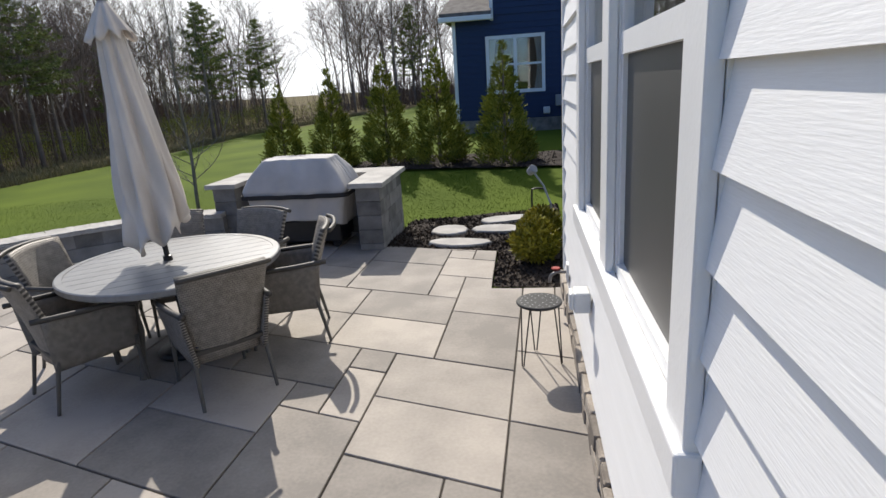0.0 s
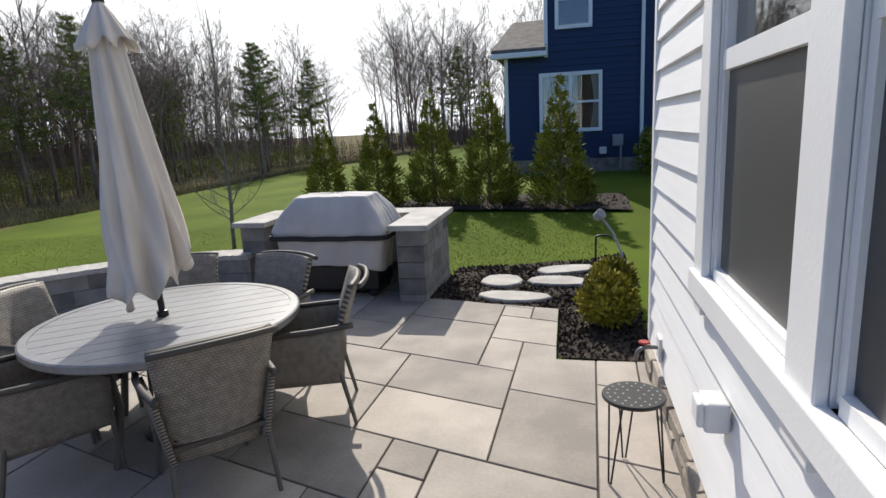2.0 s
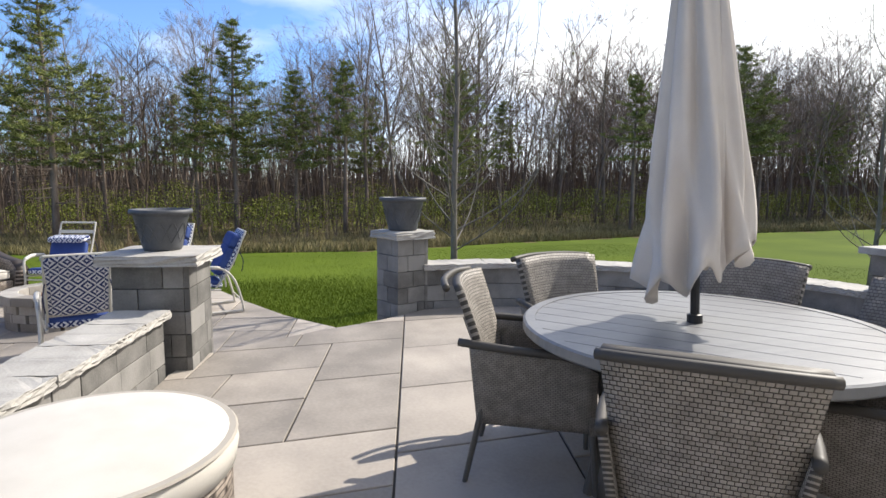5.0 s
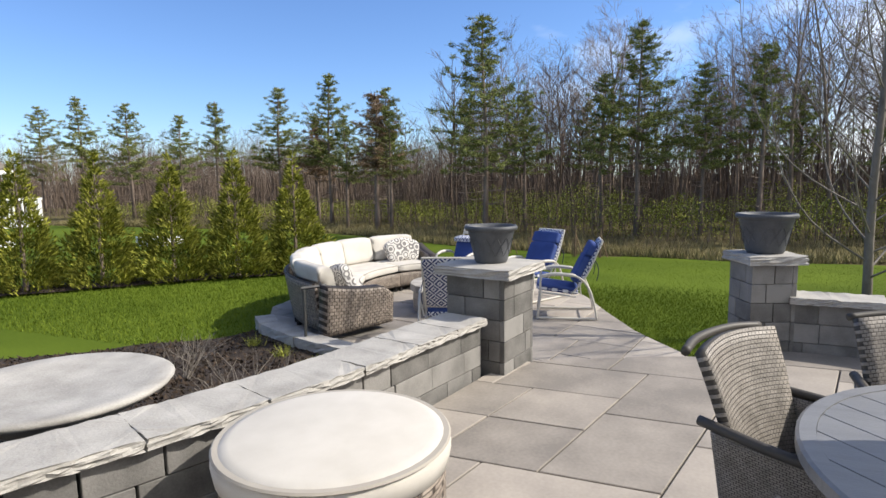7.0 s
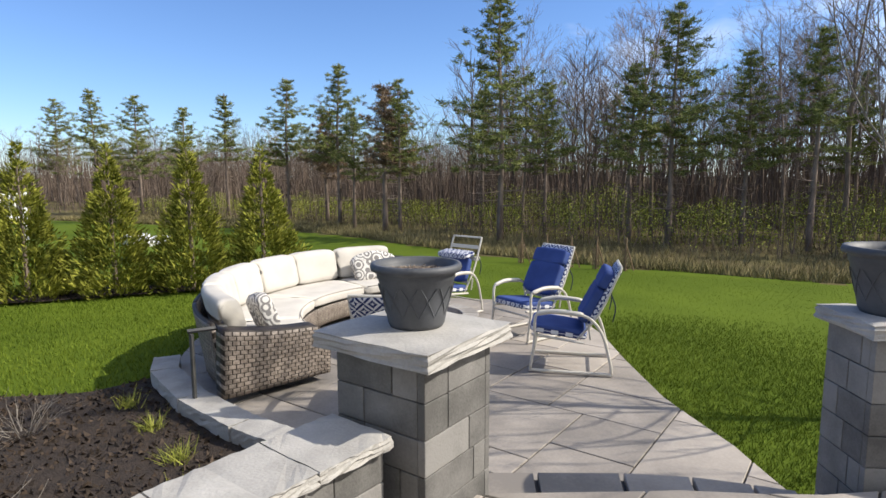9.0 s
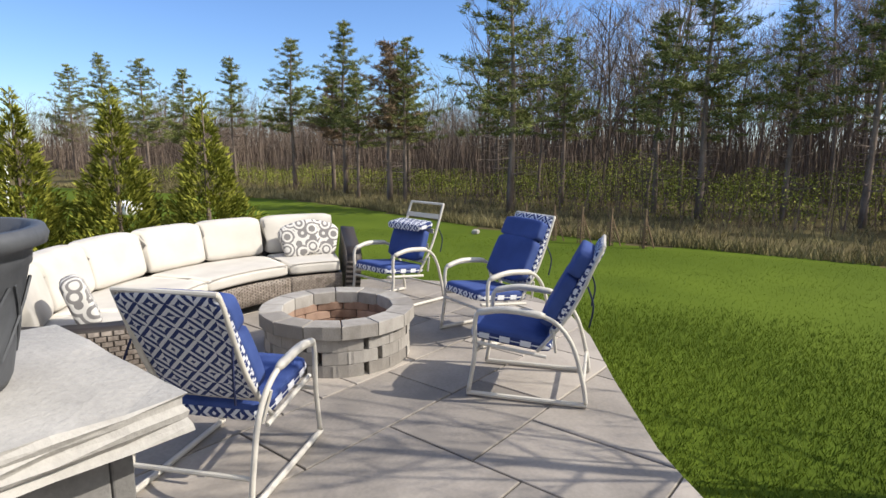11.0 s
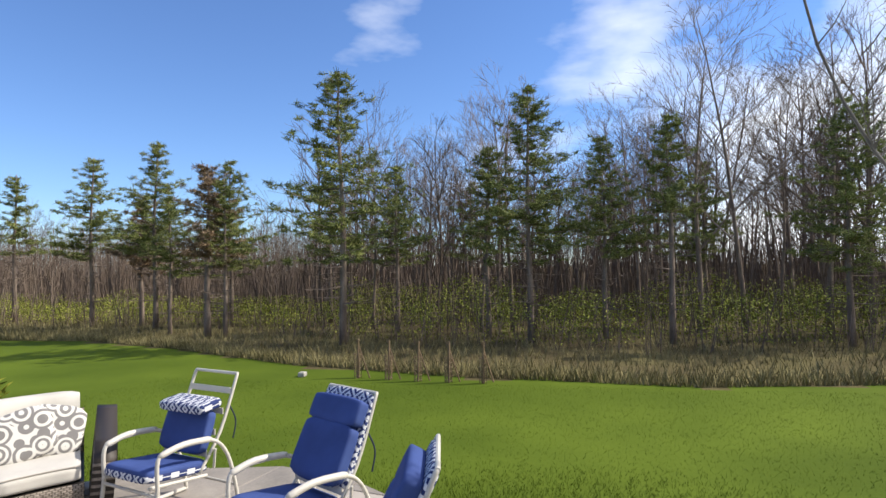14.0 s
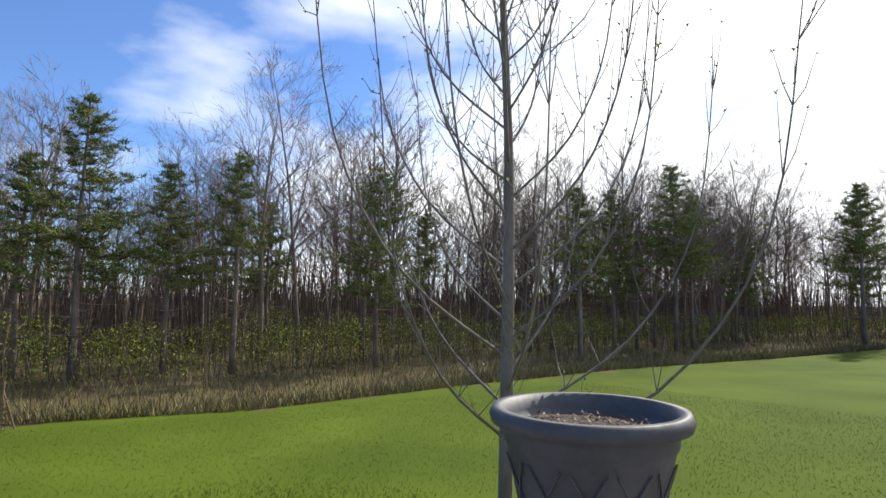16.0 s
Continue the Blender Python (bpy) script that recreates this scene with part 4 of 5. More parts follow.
def build_sofa_section(a0, a1, arm, label):
    s = thing("sofa_section", label, "sofa", Matrix.Translation(SC), "sections of the curved sofa")
    ri, ro = 1.50, 2.40

    def front(p, q):
        return arc_pt(a0 + (a1 - a0) * p, ri + 0.03, 0.09 + 0.22 * q)

    def rear(p, q):
        return arc_pt(a0 + (a1 - a0) * p, ro + 0.04 + 0.09 * q, 0.09 + 0.58 * q)
    part("front_panel", sheet(front, 12, 3, 0.03), M_RATTAN, s, "woven brown rattan front", smooth=True)
    part("back_panel", sheet(rear, 12, 6, 0.04), M_RATTAN, s, "woven brown rattan back", smooth=True)
    part("deck", prism([tuple(arc_pt(a0 + (a1 - a0) * i / 8, ri + 0.05, 0)[:2]) for i in range(9)] + [tuple(arc_pt(a1 - (a1 - a0) * i / 8, ro, 0)[:2]) for i in range(9)], 0.27, 0.305), M_BLACK, s)
    if arm:
        aa = a0 if arm < 0 else a1

        def side(p, q):
            top = 0.56 + 0.12 * p ** 2 - 0.10 * max(0, 0.15 - p) / 0.15
            t = aa + arm * (1.0 + 2.2 * q * 0.6)
            return arc_pt(t, ri + 0.02 + (ro + 0.1 - ri) * p, 0.09 + (top - 0.09) * q)
        part("arm", sheet(side, 14, 8, 0.16), M_RATTAN, s, "woven brown rattan arm", smooth=True)
    for a, r in ((a0 + 2, ri + 0.06), (a1 - 2, ri + 0.06), (a0 + 2, ro), (a1 - 2, ro)):
        q = arc_pt(a, r, 0)
        part("leg", box((q.x, q.y, 0.05), (0.05, 0.05, 0.10), 0.004), M_BLACK, s)

    def seat(z0, z1, r0, r1, b0, b1, tilt, name):
        def bodyf(p, q):
            ang = 2 * math.pi * q
            c, d = math.cos(ang), math.sin(ang)
            k = 1 / (abs(c) ** 6 + abs(d) ** 6) ** (1 / 6)
            u, v = 0.5 + 0.5 * c * k, 0.5 + 0.5 * d * k
            e = (2 * p - 1) ** 8
            u, v = 0.5 + (u - 0.5) * (1 - 0.08 * e), 0.5 + (v - 0.5) * (1 - 0.12 * e) * (0.94 + 0.06 * (1 - (2 * u - 1) ** 2))
            z = z0 + (z1 - z0) * v
            return arc_pt(b0 + (b1 - b0) * p, r0 + (r1 - r0) * u + tilt * (z - z0), z)
        bm = sheet(bodyf, 14, 32)
        bmesh.ops.holes_fill(bm, edges=[e for e in bm.edges if e.is_boundary])
        return part(name, bm, M_CREAM, s, "cream cushion with piped edges", smooth=True)
    g = 0.8
    seat(0.31, 0.45, ri - 0.01, ro - 0.12, a0 + g, a1 - g, 0.0, "seat_cushion")
    half = (a0 + a1) / 2
    bs = [(a0 + g, half - g / 2), (half + g / 2, a1 - g)] if a1 - a0 > 25 else [(a0 + g, a1 - g)]
    for b0, b1 in bs:
        seat(0.44, 0.86, ro - 0.24, ro - 0.03, b0, b1, 0.22, "back_cushion")
    edge = bmesh.new()
    add_tube(edge, [arc_pt(a0 + g + (a1 - a0 - 2 * g) * i / 12, ri + 0.005, 0.437) for i in range(13)], 0.006, 5)
    part("piping", edge, M_PIPE, s)
    return s


build_sofa_section(-138, -117, -1, "end section of a curved rattan sofa with cream cushions")
build_sofa_section(-117, -82, 0, "curved middle section of a rattan sofa with cream cushions")
build_sofa_section(-82, -47, 0, "curved corner section of a rattan sofa with cream cushions")
build_sofa_section(-47, -25, 1, "end section of a rattan sofa beside a garden chair")
for a, r, z, tw in ((-132, 2.0, 0.58, 14), (-126, 1.98, 0.58, -14), (-34, 1.95, 0.58, 12)):
    pil = part("throw_pillow", cushion(0.42, 0.14, 0.40, 0.3), M_PILLOW, smooth=True)
    tagged(pil, "grey and white ring-print throw pillow on the sofa", "pillow", "throw pillows on the sofa")
    q = SC + arc_pt(a, r, z)
    pil.matrix_basis = pose(q.x, q.y, q.z + 0.04, -18, tw, a - 90) 

# ---- rocking lounge chairs ----


def build_lounge(folded, label):
    """Faces +y; origin on the paving under the seat."""
    c = thing("lounge_chair", label, "chair", group="cream metal chairs round the fire pit")
    for s in (-1, 1):
        x = s * 0.31
        part("arm_frame", tube(smooth_path([(x, 0.34, 0.03), (x, 0.30, 0.30), (x, 0.30, 0.52), (x, 0.25, 0.585), (x * 1.03, 0.05, 0.60), (x * 1.03, -0.18, 0.57), (x, -0.32, 0.42), (x, -0.40, 0.16), (x, -0.42, 0.03)], 5), 0.015, 8), M_FRAME, c, smooth=True)
        part("armrest", tube(smooth_path([(x, 0.29, 0.575), (x * 1.04, 0.1, 0.612), (x * 1.04, -0.15, 0.59)], 5), [0.012] + [0.024] * 9 + [0.016], 8), M_FRAME, c, smooth=True)
        part("runner", tube([(x, 0.35, 0.022), (x, -0.43, 0.022)], 0.016, 8), M_FRAME, c)
        part("back_rail", tube(smooth_path([(s * 0.25, -0.10, 0.33), (s * 0.25, -0.30, 0.60), (s * 0.25, -0.46, 0.98), (s * 0.24, -0.485, 1.03)], 4), 0.013, 8), M_FRAME, c, smooth=True)
        part("seat_rail", tube([(s * 0.26, 0.33, 0.36), (s * 0.26, -0.16, 0.30)], 0.013, 8), M_FRAME, c)
        part("link", tube([(x, -0.2, 0.5), (s * 0.27, -0.22, 0.34)], 0.01, 6), M_FRAME, c)
    part("crossbar", tube([(-0.31, 0.30, 0.30), (0.31, 0.30, 0.30)], 0.012, 8), M_FRAME, c)
    part("crossbar", tube([(-0.31, -0.40, 0.16), (0.31, -0.40, 0.16)], 0.012, 8), M_FRAME, c)
    part("crossbar", tube([(-0.25, -0.485, 1.03), (0.25, -0.485, 1.03)], 0.013, 8), M_FRAME, c)
    for q in (0.12, 0.36, 0.6, 0.84):
        y, z = -0.14 - 0.33 * q, 0.38 + 0.62 * q
        part("strap", box((0, y, z), (0.48, 0.008, 0.05), 0.002), M_FRAME, c)
    up = Vector((0, -0.46, 0.89)).normalized()
    seat = part("seat_cushion", cushion(0.50, 0.54, 0.085, 0.2), M_NAVY, c, "blue seat cushion", smooth=True)
    seat.matrix_basis = pose(0, 0.08, 0.405, 7, 0, 0)
    band = part("print_band", cushion(0.512, 0.552, 0.06, 0.05), M_LATTICE, c, "white lattice print edge", smooth=True)
    band.matrix_basis = pose(0, 0.08, 0.385, 7, 0, 0)
    if folded:
        b = part("back_cushion", cushion(0.50, 0.09, 0.36, 0.2), M_NAVY, c, "blue back cushion folded down", smooth=True)
        b.matrix_basis = pose(0, -0.19, 0.62, 20, 0, 0)
        t = part("folded_top", cushion(0.51, 0.22, 0.08, 0.2), M_LATTICE, c, "folded cushion end in white lattice print", smooth=True)
        t.matrix_basis = pose(0, -0.22, 0.815, -8, 0, 0)
    else:
        for nm, d, h in (("back_cushion", 0.30, 0.42), ("headrest_cushion", 0.60, 0.20)):
            b = part(nm, cushion(0.50, 0.10, h, 0.22), M_NAVY, c, "blue padded cushion", smooth=True)
            p = Vector((0, -0.13, 0.42)) + up * d * 0.92
            b.matrix_basis = pose(p.x, p.y + 0.035, p.z, 27, 0, 0)
        p = Vector((0, -0.17, 0.42)) + up * 0.36
        rear = part("cushion_back", cushion(0.512, 0.05, 0.66, 0.1), M_LATTICE, c, "white lattice print cushion back", smooth=True)
        rear.matrix_basis = pose(p.x, p.y, p.z, 27, 0, 0)
    for s in (-1, 1):
        part("tie", tube(smooth_path([(s * 0.25, -0.40, 0.78), (s * 0.27, -0.44, 0.66), (s * 0.26, -0.42, 0.52)], 4), 0.006, 5), M_NAVYDK, c, "navy cushion tie")
    return c


def facing(x, y, fx, fy):
    return pose(x, y, PIT_Z, 0, 0, math.degrees(math.atan2(fy, fx)) - 90)


lounge = build_lounge(False, "cream metal rocking chair with blue cushions and lattice edging")
lounge.matrix_basis = facing(-7.75, 0.26, 0.18, -0.98)
copy_thing(lounge, facing(-8.72, -0.37, 0.86, -0.50))
copy_thing(lounge, facing(-6.10, -0.78, -0.96, -0.25))
build_lounge(True, "cream metal rocking chair with its blue cushion folded down").matrix_basis = facing(-9.24, -1.68, 0.93, -0.30)

# ---- planting beds ----


def build_bed(name, poly, label, chips):
    xs, ys = [p[0] for p in poly], [p[1] for p in poly]
    bm = bmesh.new()
    n = 40
    vs = {}
    for i in range(n + 1):
        for j in range(n + 1):
            x, y = min(xs) + (max(xs) - min(xs)) * i / n, min(ys) + (max(ys) - min(ys)) * j / n
            vs[i, j] = (x, y)
    for i in range(n):
        for j in range(n):
            c = clip_cell(poly, [vs[i, j], vs[i + 1, j], vs[i + 1, j + 1], vs[i, j + 1]])
            if len(c) > 2 and area(c) > 1e-4:
                try:
                    bm.faces.new([bm.verts.new((x, y, ground_z(x, y) + 0.05 + 0.02 * noise.noise((x * 3, y * 3, 1)))) for x, y in c])
                except ValueError:
                    pass
    bmesh.ops.remove_doubles(bm, verts=bm.verts, dist=0.0005)
    ob = tagged(part(name, bm, M_MULCH, smooth=True), label, "mulch bed", kind="structure")

    def place():
        x, y = RNG.uniform(min(xs), max(xs)), RNG.uniform(min(ys), max(ys))
        return (x, y, ground_z(x, y) + 0.055) if inside(x, y, poly) else None
    tri_cloud("mulch_chips", blades(chips, place, 0.015, 0.03, 0.022, 1.6), M_CHIP, "dark shredded bark chips", "mulch")
    return ob


build_bed("bed_south", BED, "dark mulch planting bed behind the low wall", 9000)
build_bed("bed_north", BED_N, "dark mulch bed with stepping stones by the house", 5000)
ROW_N = [(-5.6, 11.3), (1.8, 10.7), (1.8, 12.2), (-5.6, 12.7)]
build_bed("bed_hedge_north", ROW_N, "mulch strip under the row of arborvitae", 1200)
ROW_S = [(-6.6, -10.3), (-11.6, -5.9), (-11.0, -5.2), (-5.9, -9.4)]
build_bed("bed_hedge_south", ROW_S, "mulch strip under the southern arborvitae", 1200)


def flat_stone(cx, cy, z, rx, ry, rot, seed, h=0.06):
    rng = random.Random(seed)
    poly = []
    for k in range(11):
        a = 2 * math.pi * k / 11
        r = rng.uniform(0.85, 1.1)
        x, y = rx * r * math.cos(a), ry * r * math.sin(a)
        c, s_ = math.cos(rot), math.sin(rot)
        poly.append((cx + x * c - y * s_, cy + x * s_ + y * c))
    ob = part("stepping_stone", prism(poly, z - 0.05, z + h - 0.02, 0.012), M_CAP)
    return tagged(ob, "pale rough stepping stone set in mulch", "stepping stone", "stepping stones in the mulch")


for k, (x, y, rx, ry, rot) in enumerate(((-0.12, 6.2, 0.24, 0.28, 0.1), (0.52, 6.2, 0.34, 0.22, -0.15), (0.08, 5.55, 0.38, 0.19, -0.1), (0.62, 6.75, 0.42, 0.20, 0.35), (1.05, 6.45, 0.2, 0.16, 0))):
    flat_stone(x, y, ground_z(x, y) + 0.05, rx, ry, rot, k)

kerb = thing("bed_kerb", "pale flat stone edging round the lower patio", "kerb", kind="structure")
KERB = smooth_path([(-4.95, -0.55, 0), (-5.12, -1.05, 0), (-5.22, -1.6, 0), (-5.46, -2.35, 0), (-5.85, -3.1, 0), (-6.15, -3.4, 0)], 3)
for a, b in zip(KERB[::3], KERB[3::3]):
    d = (b - a).normalized() * 0.004
    cap_slab(kerb, band([a + d, (a + b) / 2, b - d], 0.12), PIT_Z - 0.05, PIT_Z + 0.11, 3, "kerb_stone")
rail = thing("hand_rail", "dark bronze bent metal handrail by the patio edge", "handrail", pose(-5.42, -2.28, -0.22))
part("rail", tube([(0, 0, -0.1), (0.0, 0.0, 0.50), (0.02, -0.02, 0.53), (-0.22, 0.16, 0.53)], 0.018, 4), M_ALU, rail)

# ---- blue neighbour house ----


def build_blue_house():
    h = thing("blue_house", "navy blue lap-sided neighbour house with white trim", "house")
    y = 16.8
    gz = 0.25
    part("foundation", box((3.0, y + 3.0, gz + 0.15), (8.1, 6.1, 0.75), 0.01), M_STONE, h, "tan stone foundation")
    part("wall", box((-0.55, y + 3.0, 2.2), (1.1, 6.0, 2.9)), M_BLUE, h)
    part("wall", box((4.0, y + 3.0, 4.2), (7.9, 6.0, 6.9)), M_BLUE, h)
    n = 0
    for z0, z1, xa, xb in ((0.8, 3.6, -1.1, 7.9), (3.75, 7.6, 0.05, 7.9)):
        z = z0
        while z < z1:
            bm = bmesh.new()
            vs = [bm.verts.new((x, yy, zz)) for x in (xa, xb) for yy, zz in ((-0.022, 0.0), (-0.004, 0.17), (0, 0.17), (0, 0.0))]
            for f in ((0, 1, 2, 3), (7, 6, 5, 4), (0, 4, 5, 1), (1, 5, 6, 2), (2, 6, 7, 3), (3, 7, 4, 0)):
                bm.faces.new([vs[i] for i in f])
            part("board", bm, M_BLUE, h).location = (0, y, z)
            z += 0.17
    part("corner_board", box((-1.07, y - 0.02, 2.2), (0.10, 0.05, 2.85), 0.004), M_TRIM, h)
    part("corner_board", box((0.05, y - 0.03, 5.6), (0.10, 0.05, 4.0), 0.004), M_TRIM, h)
    part("downspout", tube([(2.62, y - 0.06, 0.6), (2.62, y - 0.06, 7.5)], 0.05, 8), M_TRIM, h)
    roof = bmesh.new()
    vs = [roof.verts.new(p) for p in ((-1.45, y - 0.25, 3.72), (0.05, y - 0.25, 3.72), (0.05, y - 0.25, 3.86), (-1.45, y - 0.25, 3.86), (-1.05, y + 2.2, 4.95), (0.05, y + 2.2, 4.95), (-1.45, y + 6, 3.75), (0.05, y + 6, 3.75))]
    for f in ((0, 1, 2, 3), (3, 2, 5, 4), (4, 5, 7, 6), (0, 3, 4, 6), (0, 6, 7, 1)):
        roof.faces.new([vs[i] for i in f])
    part("roof", roof, M_ROOF, h, "brown shingle roof")
    part("gutter", box((-0.70, y - 0.30, 3.68), (1.56, 0.14, 0.14), 0.02), M_TRIM, h)
    top = bmesh.new()
    vs = [top.verts.new(p) for p in ((-0.3, y - 0.4, 7.5), (8.3, y - 0.4, 7.5), (8.3, y + 6.4, 7.5), (-0.3, y + 6.4, 7.5), (2, y + 3, 9.6), (6, y + 3, 9.6))]
    for f in ((0, 1, 5, 4), (1, 2, 5), (2, 3, 4, 5), (3, 0, 4), (3, 2, 1, 0)):
        top.faces.new([vs[i] for i in f])
    part("roof", top, M_ROOF, h)

    def window(x0, x1, z0, z1, mull):
        # slab painted dark for the dim room behind the panes
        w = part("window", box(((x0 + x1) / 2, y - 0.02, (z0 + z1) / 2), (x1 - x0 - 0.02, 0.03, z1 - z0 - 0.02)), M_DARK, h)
        fr = bmesh.new()
        for xx in ([x0, x1] + ([(x0 + x1) / 2] if mull else [])):
            add_box(fr, (xx, y - 0.05, (z0 + z1) / 2), (0.10, 0.05, z1 - z0 + 0.1))
        for zz in (z0, z1):
            add_box(fr, ((x0 + x1) / 2, y - 0.055, zz), (x1 - x0 + 0.1, 0.06, 0.10))
        add_box(fr, ((x0 + x1) / 2, y - 0.045, (z0 + z1) / 2), (x1 - x0 - 0.1, 0.04, 0.06))
        part("frame", fr, M_TRIM, w)
        cuts = [x0, (x0 + x1) / 2, x1] if mull else [x0, x1]
        for a, b in zip(cuts, cuts[1:]):
            def curtain(p, q, a=a, b=b):
                s = 0.30 * (1 - 0.4 * math.sin(q * 3.1))
                xx = a + 0.06 + (b - a - 0.12) * (p * s if a == x0 else 1 - p * s)
                return (xx, y - 0.038 + 0.003 * math.sin(p * 30), z0 + 0.06 + (z1 - z0 - 0.12) * q)
            if mull:
                part("curtain", sheet(curtain, 20, 6, 0.002), M_CREAM, w, "pale curtain")
            pn = part("pane", box(((a + b) / 2, y - 0.046, (z0 + z1) / 2), (b - a - 0.1, 0.004, z1 - z0 - 0.1)), M_GLASS, w)
            pn.visible_shadow = False
    window(-0.10, 1.52, 1.58, 3.12, True)
    window(0.35, 1.25, 4.36, 5.8, False)
    meter = thing("utility_meter", "grey utility meter box on the blue wall", "meter box", pose(2.0, y - 0.06, 1.25))
    part("box", box((0, 0, 0.0), (0.28, 0.12, 0.32), 0.02), M_LIGHTGREY, meter)
    part("conduit", tube([(0.08, 0, -0.16), (0.08, 0, -0.8)], 0.03, 8), M_LIGHTGREY, meter)
    vent = thing("wall_vent", "white dryer vent on the blue wall", "vent", pose(1.6, y - 0.06, 0.98))
    part("hood", box((0, 0, 0), (0.2, 0.12, 0.2), 0.03), M_PLASTIC, vent)


build_blue_house()


def build_grey_house():
    h = thing("grey_house", "grey sided house with a white raised deck and stairs", "house")
    o = Vector((-14.9, -24.9, -0.75))
    part("wall", box(o + Vector((5.7, -4.0, 1.75)), (7.0, 6.0, 5.7)), M_GREYWALL, h)
    roof = bmesh.new()
    vs = [roof.verts.new(o + Vector(p)) for p in ((1.8, -7.3, 4.6), (9.5, -7.3, 4.6), (9.5, -0.7, 4.6), (1.8, -0.7, 4.6), (1.8, -4, 6.4), (9.5, -4, 6.4))]
    for f in ((0, 1, 5, 4), (2, 3, 4, 5), (1, 2, 5), (3, 0, 4), (3, 2, 1, 0)):
        roof.faces.new([vs[i] for i in f])
    part("roof", roof, M_ROOF, h)
    part("porch_wall", box(o + Vector((1.4, 1.0, 1.2)), (2.6, 4.0, 3.1)), M_GREYWALL, h)
    part("porch_roof", prism([(o.x - 0.2, o.y - 1.2), (o.x + 3.0, o.y - 1.2), (o.x + 3.0, o.y + 3.4), (o.x - 0.2, o.y + 3.4)], 1.97, 2.6, 0.5), M_ROOF, h)
    part("eave", box(o + Vector((1.4, 1.1, 2.68)), (3.3, 4.7, 0.14)), M_TRIM, h)
    # glazing is one dark box, its colour standing for the unlit room
    d = part("door", box(o + Vector((1.3, 3.02, 1.75)), (1.5, 0.05, 1.75)), M_DARK, h, "patio door, its glazing painted dark as an unlit room")
    fr = bmesh.new()
    for e in (-0.8, 0.0, 0.8):
        add_box(fr, o + Vector((1.3 + e, 3.06, 1.75)), (0.12, 0.06, 1.9))
    add_box(fr, o + Vector((1.3, 3.06, 2.66)), (1.5, 0.05, 0.12))
    part("frame", fr, M_TRIM, d)
    part("corner_board", box(o + Vector((2.68, 3.02, 1.2)), (0.14, 0.08, 3.0)), M_TRIM, h)
    part("deck", box(o + Vector((1.2, 3.8, 0.76)), (3.2, 1.5, 0.18)), M_TRIM, h, "white painted deck")
    for k in range(9):
        part("baluster", box(o + Vector((-0.35 + k * 0.16, 4.5, 1.25)), (0.05, 0.05, 0.8)), M_TRIM, h)
        part("baluster", box(o + Vector((2.75, 3.2 + k * 0.15, 1.25)), (0.05, 0.05, 0.8)), M_TRIM, h)
    part("rail", box(o + Vector((0.3, 4.5, 1.68)), (1.5, 0.08, 0.08)), M_TRIM, h)
    part("rail", box(o + Vector((2.75, 3.85, 1.68)), (0.08, 1.4, 0.08)), M_TRIM, h)
    for k in range(9):
        part("stair", box(o + Vector((1.9, 4.65 + 0.22 * k, 0.68 - 0.18 * k)), (1.2, 0.26, 0.17)), M_TRIM, h)
    for dx in (-0.35, 1.15, 2.7):
        part("post", box(o + Vector((dx, 4.45, 0.4)), (0.14, 0.14, 2.5)), M_TRIM, h)
    part("window", box(o + Vector((3.0, -0.97, 3.4)), (0.9, 0.05, 1.4)), M_TRIM, h)


build_grey_house()

# ---- trees ----


def grow(rng, p, d, length, r, depth, out, spread, up=0.25, min_r=0.006):
    """Recursive bare branches as (points, radii)."""
    pts, rad = [p], [r]
    n = 3
    for i in range(n):
        d = (d + Vector((rng.uniform(-1, 1), rng.uniform(-1, 1), rng.uniform(-0.6, 1) * up)) * 0.22).normalized()
        p = p + d * length / n
        pts.append(p)
        rad.append(max(min_r * 0.6, r * (1 - 0.6 * (i + 1) / n)))
    out.append((pts, rad, depth))
    if depth <= 0:
        return
    for k in range(rng.randint(3, 4)):
        t = rng.uniform(0.3, 1.0)
        i = min(int(t * n), n - 1)
        q = pts[i].lerp(pts[i + 1], t * n - i)
        a = rng.uniform(0, 6.283)
        side = d.orthogonal().normalized()
        side = (Matrix.Rotation(a, 3, d) @ side)
        grow(rng, q, (d + side * spread * rng.uniform(0.5, 1.2) + Vector((0, 0, up))).normalized(), length * rng.uniform(0.45, 0.68), max(min_r, r * 0.45), depth - 1, out, spread, up, min_r)


